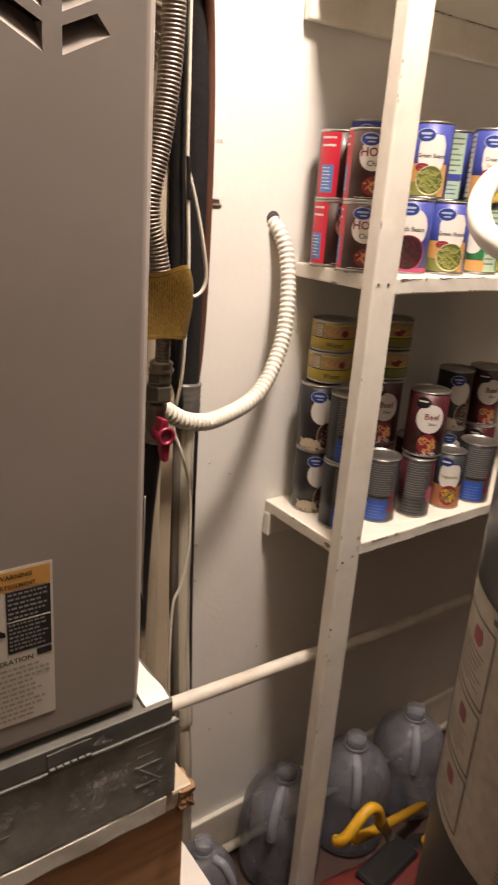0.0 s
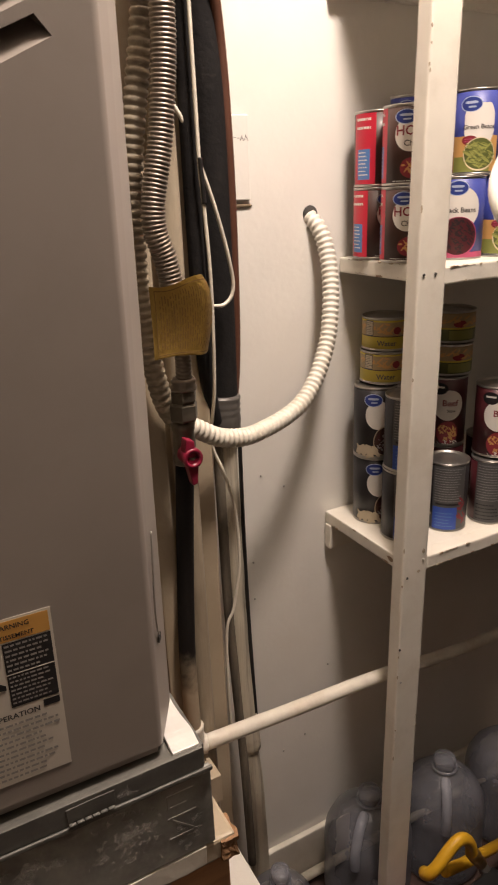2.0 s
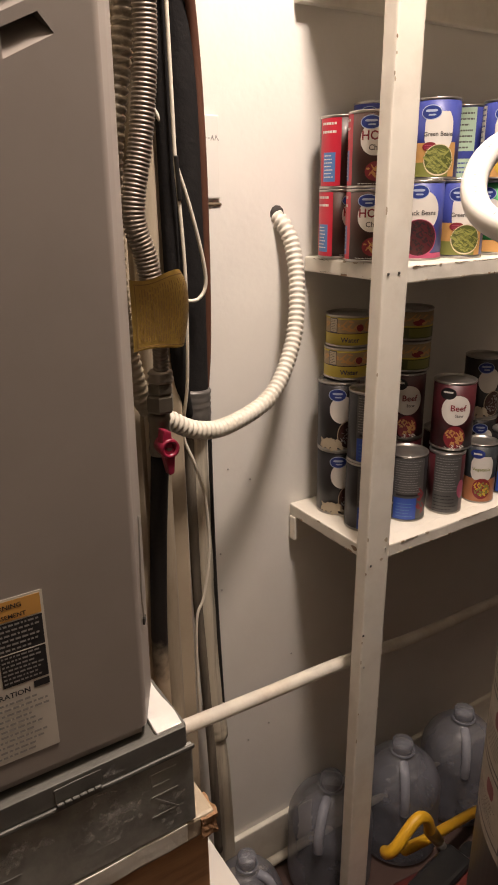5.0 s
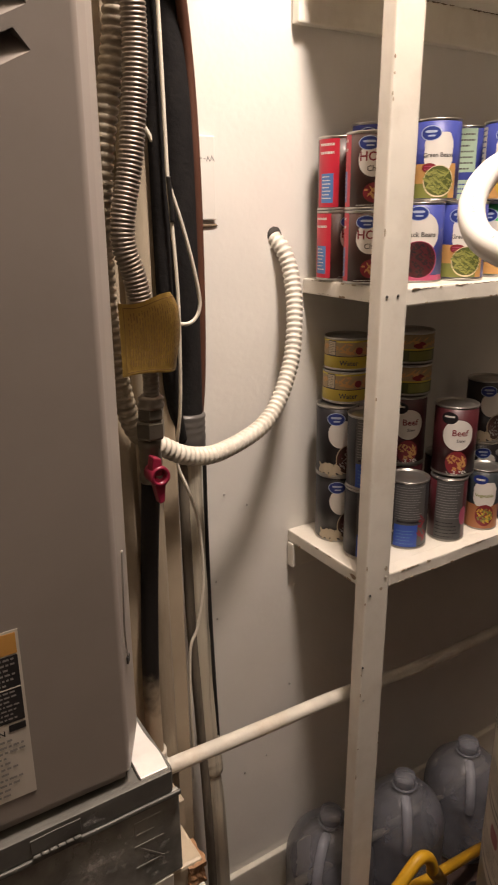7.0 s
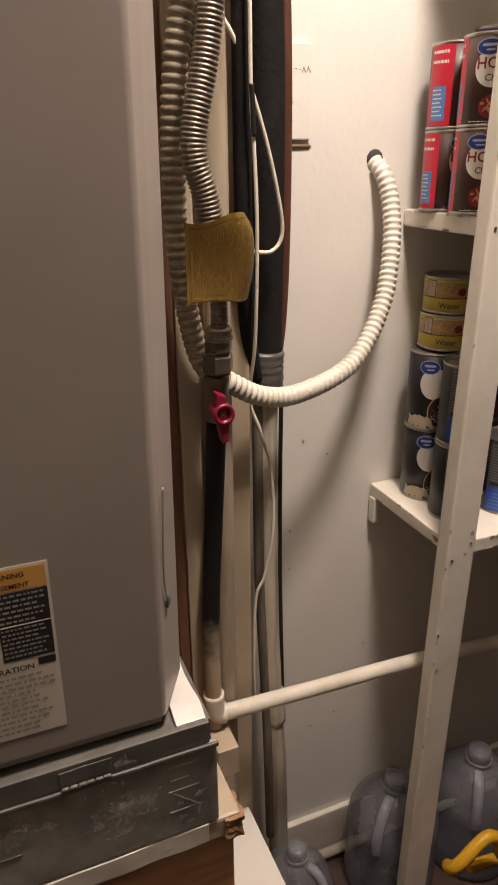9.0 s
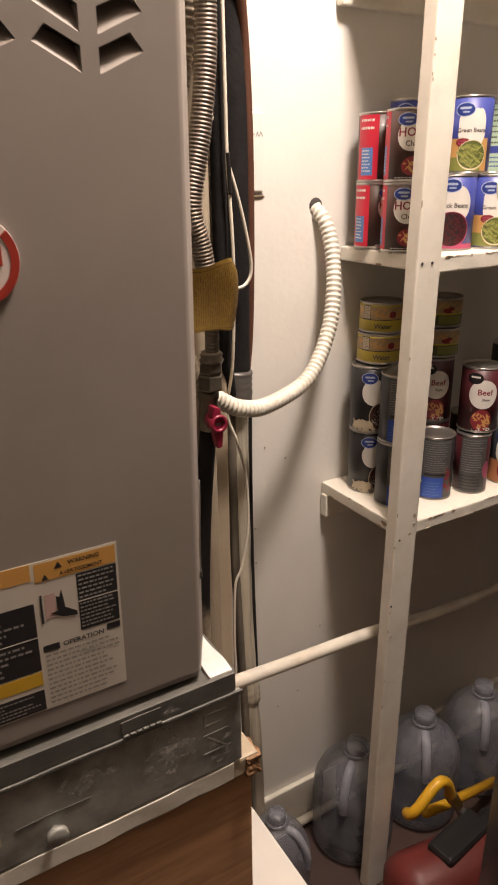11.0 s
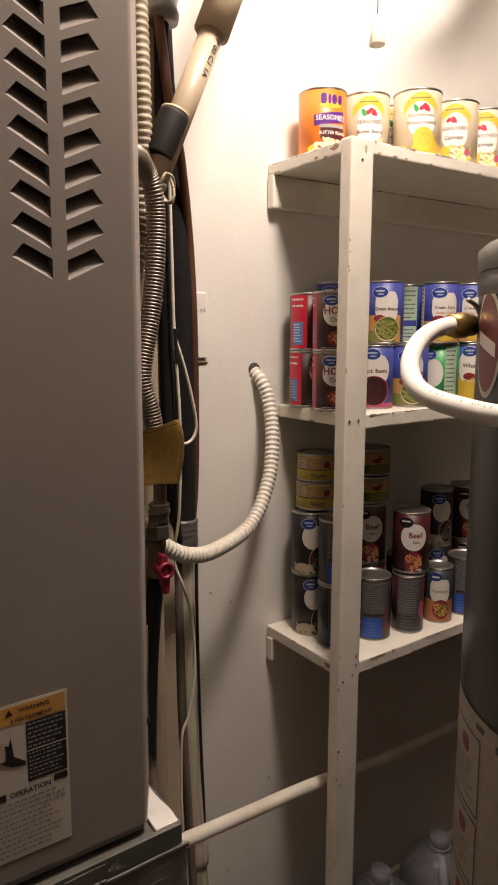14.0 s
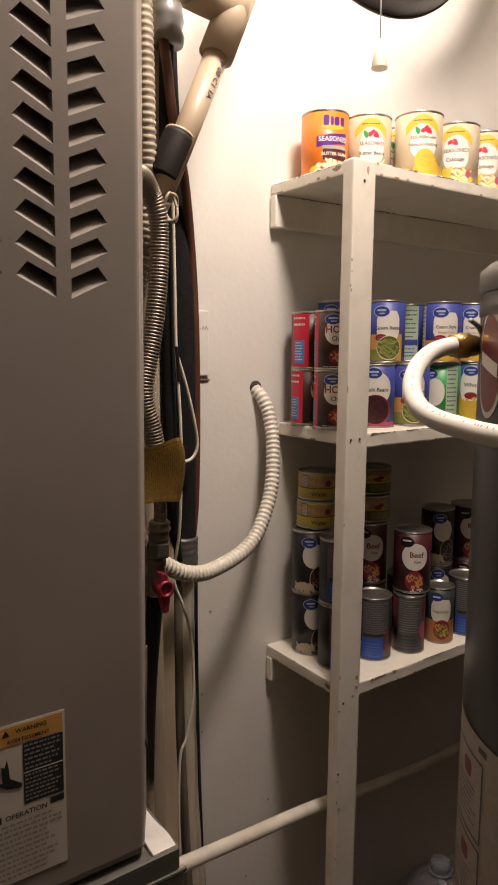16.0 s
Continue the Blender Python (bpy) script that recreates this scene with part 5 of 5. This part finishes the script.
paper = part("label_sheet", patch(TR + 0.0006, VIEW + 54, (L0 + L1) / 2, 0.42, L1 - L0, "rect", 60), PAPER, heater, "large printed instruction label")
for az, z0, z1, w in ((VIEW + 16, 0.85, 0.955, 0.10), (VIEW + 16, 0.75, 0.84, 0.10), (VIEW + 16, 0.655, 0.74, 0.10)):
    for dz in (z0, z1):
        part("rule", patch(TR + 0.0012, az, dz - FLOOR, w, 0.0035, "rect", 20), C["text"], paper)
    for da in (-w / 2, w / 2):
        part("rule", patch(TR + 0.0012, az + degrees_of(da, TR), (z0 + z1) / 2 - FLOOR, 0.0035, z1 - z0, "rect", 2), C["text"], paper)
    tagged(part("small_print", print_bars(TR + 0.0012, az, z0 + 0.012 - FLOOR, z1 - 0.04 - FLOOR, w * 0.8, 7, int(z0 * 100)), C["text"], paper), kind="stuff")
    part("red_mark", patch(TR + 0.0012, az + 2, z1 - 0.024 - FLOOR, w * 0.26, 0.022, "round", 12), C["maroon"], paper)
for k in range(5):
    tagged(part("small_print", print_bars(TR + 0.0012, VIEW + 56, L0 + 0.02 + k * 0.066, L0 + 0.075 + k * 0.066, 0.07, 9, k), C["text"], paper), kind="stuff")
    part("rule", patch(TR + 0.0012, VIEW + 56, L0 + 0.012 + k * 0.066, 0.08, 0.003, "rect", 12), C["maroon"], paper)
tagged(part("small_print", joined(patch(TR + 0.0012, VIEW + 28, 0.972 - FLOOR, 0.02, 0.008, "rect", 6), patch(TR + 0.0012, VIEW + 40, 0.965 - FLOOR, 0.03, 0.010, "rect", 6)), C["text"], paper), kind="stuff")
part("scuff", patch(TR + 0.0006, VIEW + 5, 1.03 - FLOOR, 0.012, 0.05, "ellipse", 8), C["grey"], heater)

hose = thing("water_hose", "white printed plastic water hose with a brass end", "hose")
hp = [(0.593, 0.506, 1.461), (0.554, 0.506, 1.461), (0.517, 0.505, 1.453), (0.48, 0.494, 1.437), (0.449, 0.475, 1.416), (0.426, 0.446, 1.397), (0.414, 0.412, 1.386), (0.406, 0.373, 1.381), (0.398, 0.332, 1.378), (0.393, 0.294, 1.378), (0.392, 0.257, 1.375)]
part("tube", tube(hp, 0.0108, 20, 10), HOSE_WHITE, hose)
part("brass_end", sweep([Vector(p) for p in [(0.597, 0.506, 1.461), (0.583, 0.506, 1.461), (0.58, 0.506, 1.461), (0.568, 0.506, 1.461), (0.565, 0.506, 1.461), (0.555, 0.506, 1.461)]], lambda i: (0.0135, 0.0140, 0.0162, 0.0162, 0.0142, 0.0138)[i], 22), BRASS, hose, "brass threaded fitting")
line = even(spline(hp, 20), 0.004)
marks = []
rng = random.Random(2)
for i in range(16, 100):
    if i + 1 < len(line) and rng.random() < 0.5 and i % 17 > 4:
        d = (line[i + 1] - line[i - 1]).normalized()
        up = (Vector((-0.55, -0.45, 0.45)) - d * Vector((-0.55, -0.45, 0.45)).dot(d)).normalized()
        side = d.cross(up)
        c = line[i] + up * 0.01085
        bm = bmesh.new()
        bm.faces.new([bm.verts.new(c + d * a + side * b) for a, b in ((-0.0008, -0.0022), (0.0008, -0.0018), (0.0008, 0.0006), (-0.0008, 0.0006))])
        marks.append(bm)
tagged(part("printed_marks", joined(*marks), C["grey"], hose), kind="stuff")
cable = thing("grey_cable", "thin grey cable down the side of the water heater", "cable")
part("wire", tube([(0.560, 0.485, 1.492), (0.578, 0.484, 1.482), (0.596, 0.483, 1.455), (0.613, 0.474, 1.425), (0.622, 0.462, 1.38), (0.626, 0.450, 1.30)], 0.0032, 8), C["grey"], cable)

# ---- jugs on the floor ----
def jug_profile(r, h):
    return ((0, 0.004), (r * 0.86, 0.0), (r * 0.97, 0.012), (r, 0.03), (r * 0.985, h * 0.2), (r, h * 0.23), (r * 0.985, h * 0.26), (r, h * 0.55), (r * 0.97, h * 0.64), (r * 0.84, h * 0.74), (r * 0.60, h * 0.83), (r * 0.36, h * 0.875), (r * 0.24, h * 0.89), (r * 0.22, h * 0.90), (r * 0.22, h * 0.915))


def jug(x, y, r, h, az, label):
    j = thing("water_jug", label, "jug", (x, y, FLOOR), "water jugs on the floor")
    part("body", lathe(jug_profile(r, h), 40), JUG, j)
    part("neck_ring", lathe(((r * 0.22, h * 0.908), (r * 0.30, h * 0.909), (r * 0.31, h * 0.918), (r * 0.24, h * 0.922)), 28), JUG_CAP, j)
    part("cap", lathe(((0, h * 0.924), (r * 0.255, h * 0.924), (r * 0.26, h * 0.93), (r * 0.25, h * 0.992), (r * 0.22, h), (0, h)), 28), JUG_CAP, j, "frosted plastic screw cap")
    a = radians(az)
    d = Vector((math.sin(a), -math.cos(a), 0))
    side = Vector((d.y, -d.x, 0))
    grip = [d * r * 0.34 + Vector((0, 0, h * 0.875)), d * r * 0.62 + Vector((0, 0, h * 0.86)), d * r * 0.86 + Vector((0, 0, h * 0.775)), d * r * 0.97 + Vector((0, 0, h * 0.68)), d * r * 0.95 + Vector((0, 0, h * 0.58))]
    part("handle", sweep(spline(grip, 8), r * 0.12, 12), JUG_GRIP, j)
    return j


jug(0.735, 0.966, 0.098, 0.298, -55, "large frosted water jug with a handle on the floor")
jug(0.939, 0.952, 0.098, 0.300, -38, "large frosted water jug with a handle on the floor")
jug(1.145, 0.946, 0.098, 0.298, -42, "large frosted water jug with a handle on the floor")
jug(0.476, 0.912, 0.076, 0.285, 30, "small frosted gallon jug beside the ledge")

# ---- compressor with its yellow hose ----
compressor = thing("air_compressor", "small dark red air compressor with a hose fitting", "compressor")
part("tank", moved(lathe(((0, -0.15), (0.05, -0.145), (0.078, -0.125), (0.085, -0.1), (0.085, 0.1), (0.078, 0.125), (0.05, 0.145), (0, 0.15)), 36), pose(0.80, 0.705, -0.012, 0, 90, -8)), RED_PAINT, compressor, "dark red pressure tank")
for x in (0.72, 0.88):
    part("foot", box(x - 0.012, x + 0.012, 0.66, 0.75, FLOOR, -0.085, 0.003), BLACK_PLASTIC, compressor)
part("housing", moved(box(-0.09, 0.06, -0.03, 0.035, 0.0, 0.04, 0.012, 3), pose(0.845, 0.722, 0.045, 0, 0, 8)), BLACK_PLASTIC, compressor, "black plastic housing")
part("coupler", sweep([Vector((0.893, 0.762, 0.050)), Vector((0.880, 0.764, 0.076)), Vector((0.874, 0.765, 0.089)), Vector((0.866, 0.766, 0.106))], lambda i: (0.010, 0.0125, 0.0105, 0.0125)[i], 16), NAIL, compressor, "steel quick coupler")
part("brass_end", sweep([Vector((0.867, 0.766, 0.104)), Vector((0.857, 0.768, 0.121)), Vector((0.853, 0.769, 0.127)), Vector((0.842, 0.770, 0.146))], lambda i: (0.013, 0.013, 0.0145, 0.0145)[i], 16), BRASS, compressor, "brass hose end")
canister = thing("regulator_canister", "grey canister with a black cap and yellow knob", "canister", (0.945, 0.72, 0))
part("body", lathe(((0, FLOOR), (0.036, FLOOR), (0.038, FLOOR + 0.005), (0.036, 0.0), (0.03, 0.02), (0, 0.02)), 30), material("brushed_grey", (0.30, 0.29, 0.27), 0.4, metal=0.6, vary=0.15), canister)
cap = part("cap", lathe(((0.030, 0.012), (0.042, 0.014), (0.043, 0.022), (0.040, 0.050), (0.034, 0.058), (0, 0.060)), 30), BLACK_PLASTIC, canister, "round black cap")
part("button", moved(lathe(((0, 0), (0.0125, 0), (0.0125, 0.022), (0.010, 0.026), (0, 0.027)), 16), pose(0.010, -0.004, 0.056, 0, -18, 0)), YELLOW_HOSE, cap, "yellow button")
air_hose = thing("air_hose", "yellow rubber air hose bent over the compressor", "hose")
part("tube", tube([(0.843, 0.770, 0.142), (0.836, 0.770, 0.168), (0.824, 0.770, 0.190), (0.808, 0.771, 0.201), (0.790, 0.771, 0.197), (0.768, 0.770, 0.183), (0.748, 0.770, 0.165), (0.737, 0.776, 0.148), (0.737, 0.788, 0.132), (0.746, 0.800, 0.118)], 0.0122, 16), YELLOW_HOSE, air_hose)
part("tail", sweep([Vector((0.786, 0.789, 0.106)), Vector((0.790, 0.789, 0.104)), Vector((0.87, 0.803, 0.066)), Vector((1.12, 0.855, -0.048))], lambda i: 0.009 if i == 0 else 0.0118, 16), YELLOW_HOSE, air_hose, "loose straight yellow hose end")

# ---- bowl lamp that faces the wall, with a pull cord ----
lamp_ob = thing("wall_lamp", "large dark bowl lamp turned to the wall, with a pull cord", "lamp", DISH)
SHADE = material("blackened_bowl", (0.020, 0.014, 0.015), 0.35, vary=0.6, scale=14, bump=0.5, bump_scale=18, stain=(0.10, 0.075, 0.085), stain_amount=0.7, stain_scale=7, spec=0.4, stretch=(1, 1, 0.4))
TO_WALL = pose(0, 0, 0, -90)
part("bowl", moved(lathe(((0.02, -0.240), (0.10, -0.228), (0.175, -0.193), (0.240, -0.137), (0.288, -0.068), (0.310, 0.0), (0.3075, 0.0), (0.2855, -0.067), (0.238, -0.135), (0.1735, -0.190), (0.099, -0.225), (0.02, -0.237)), 96), TO_WALL), SHADE, lamp_ob, "dark streaked metal bowl")
part("rim", moved(lathe(((0.3075, -0.003), (0.3125, -0.002), (0.3125, 0.003), (0.3075, 0.003), (0.3075, -0.003)), 96), TO_WALL), SHADE, lamp_ob)
part("arm", sweep([Vector((0, -0.238, 0.02)), Vector((0, 0.074, 0.02))], 0.008, 12), BLACK_PLASTIC, lamp_ob)
part("rose", moved(lathe(((0, 0), (0.045, 0), (0.040, 0.012), (0.012, 0.018), (0, 0.018)), 28), pose(0, WALL - DISH.y - 0.001, 0.02, 90)), BLACK_PLASTIC, lamp_ob)
cord = Vector((0.712, 0.80, 1.909)) - DISH
part("pull_cord", sweep([Vector((-0.10, -0.22, 0.0)), cord + Vector((0.004, 0.004, 0.25)), cord + Vector((0.001, 0.001, 0.13)), cord + Vector((0, 0, 0.04))], 0.0013, 6), C["grey"], lamp_ob)
part("cord_bell", moved(lathe(((0, 0.044), (0.005, 0.044), (0.007, 0.040), (0.0135, 0.001), (0.013, 0), (0.011, 0.001), (0, 0.006)), 24), Matrix.Translation(cord)), WHITE_WIRE, lamp_ob, "cream plastic cord bell")
# unseen fixture, added to carry the main bulb
added_lamp_holder = thing("added_lamp_holder", "unseen cream lamp holder on a short cord, added above the bulb", "lamp", (BULB[0], BULB[1], CEIL))
part("rose", lathe(((0, -0.001), (0.055, -0.001), (0.055, -0.012), (0.035, -0.022), (0.010, -0.03), (0, -0.03)), 32), WHITE_WIRE, added_lamp_holder)
part("cord", sweep([Vector((0, 0, -0.028)), Vector((0, 0, -0.25))], 0.003, 8), WHITE_WIRE, added_lamp_holder)
part("holder", lathe(((0, -0.245), (0.008, -0.245), (0.018, -0.255), (0.022, -0.27), (0.022, -0.305), (0.018, -0.308), (0, -0.308)), 24), WHITE_WIRE, added_lamp_holder)
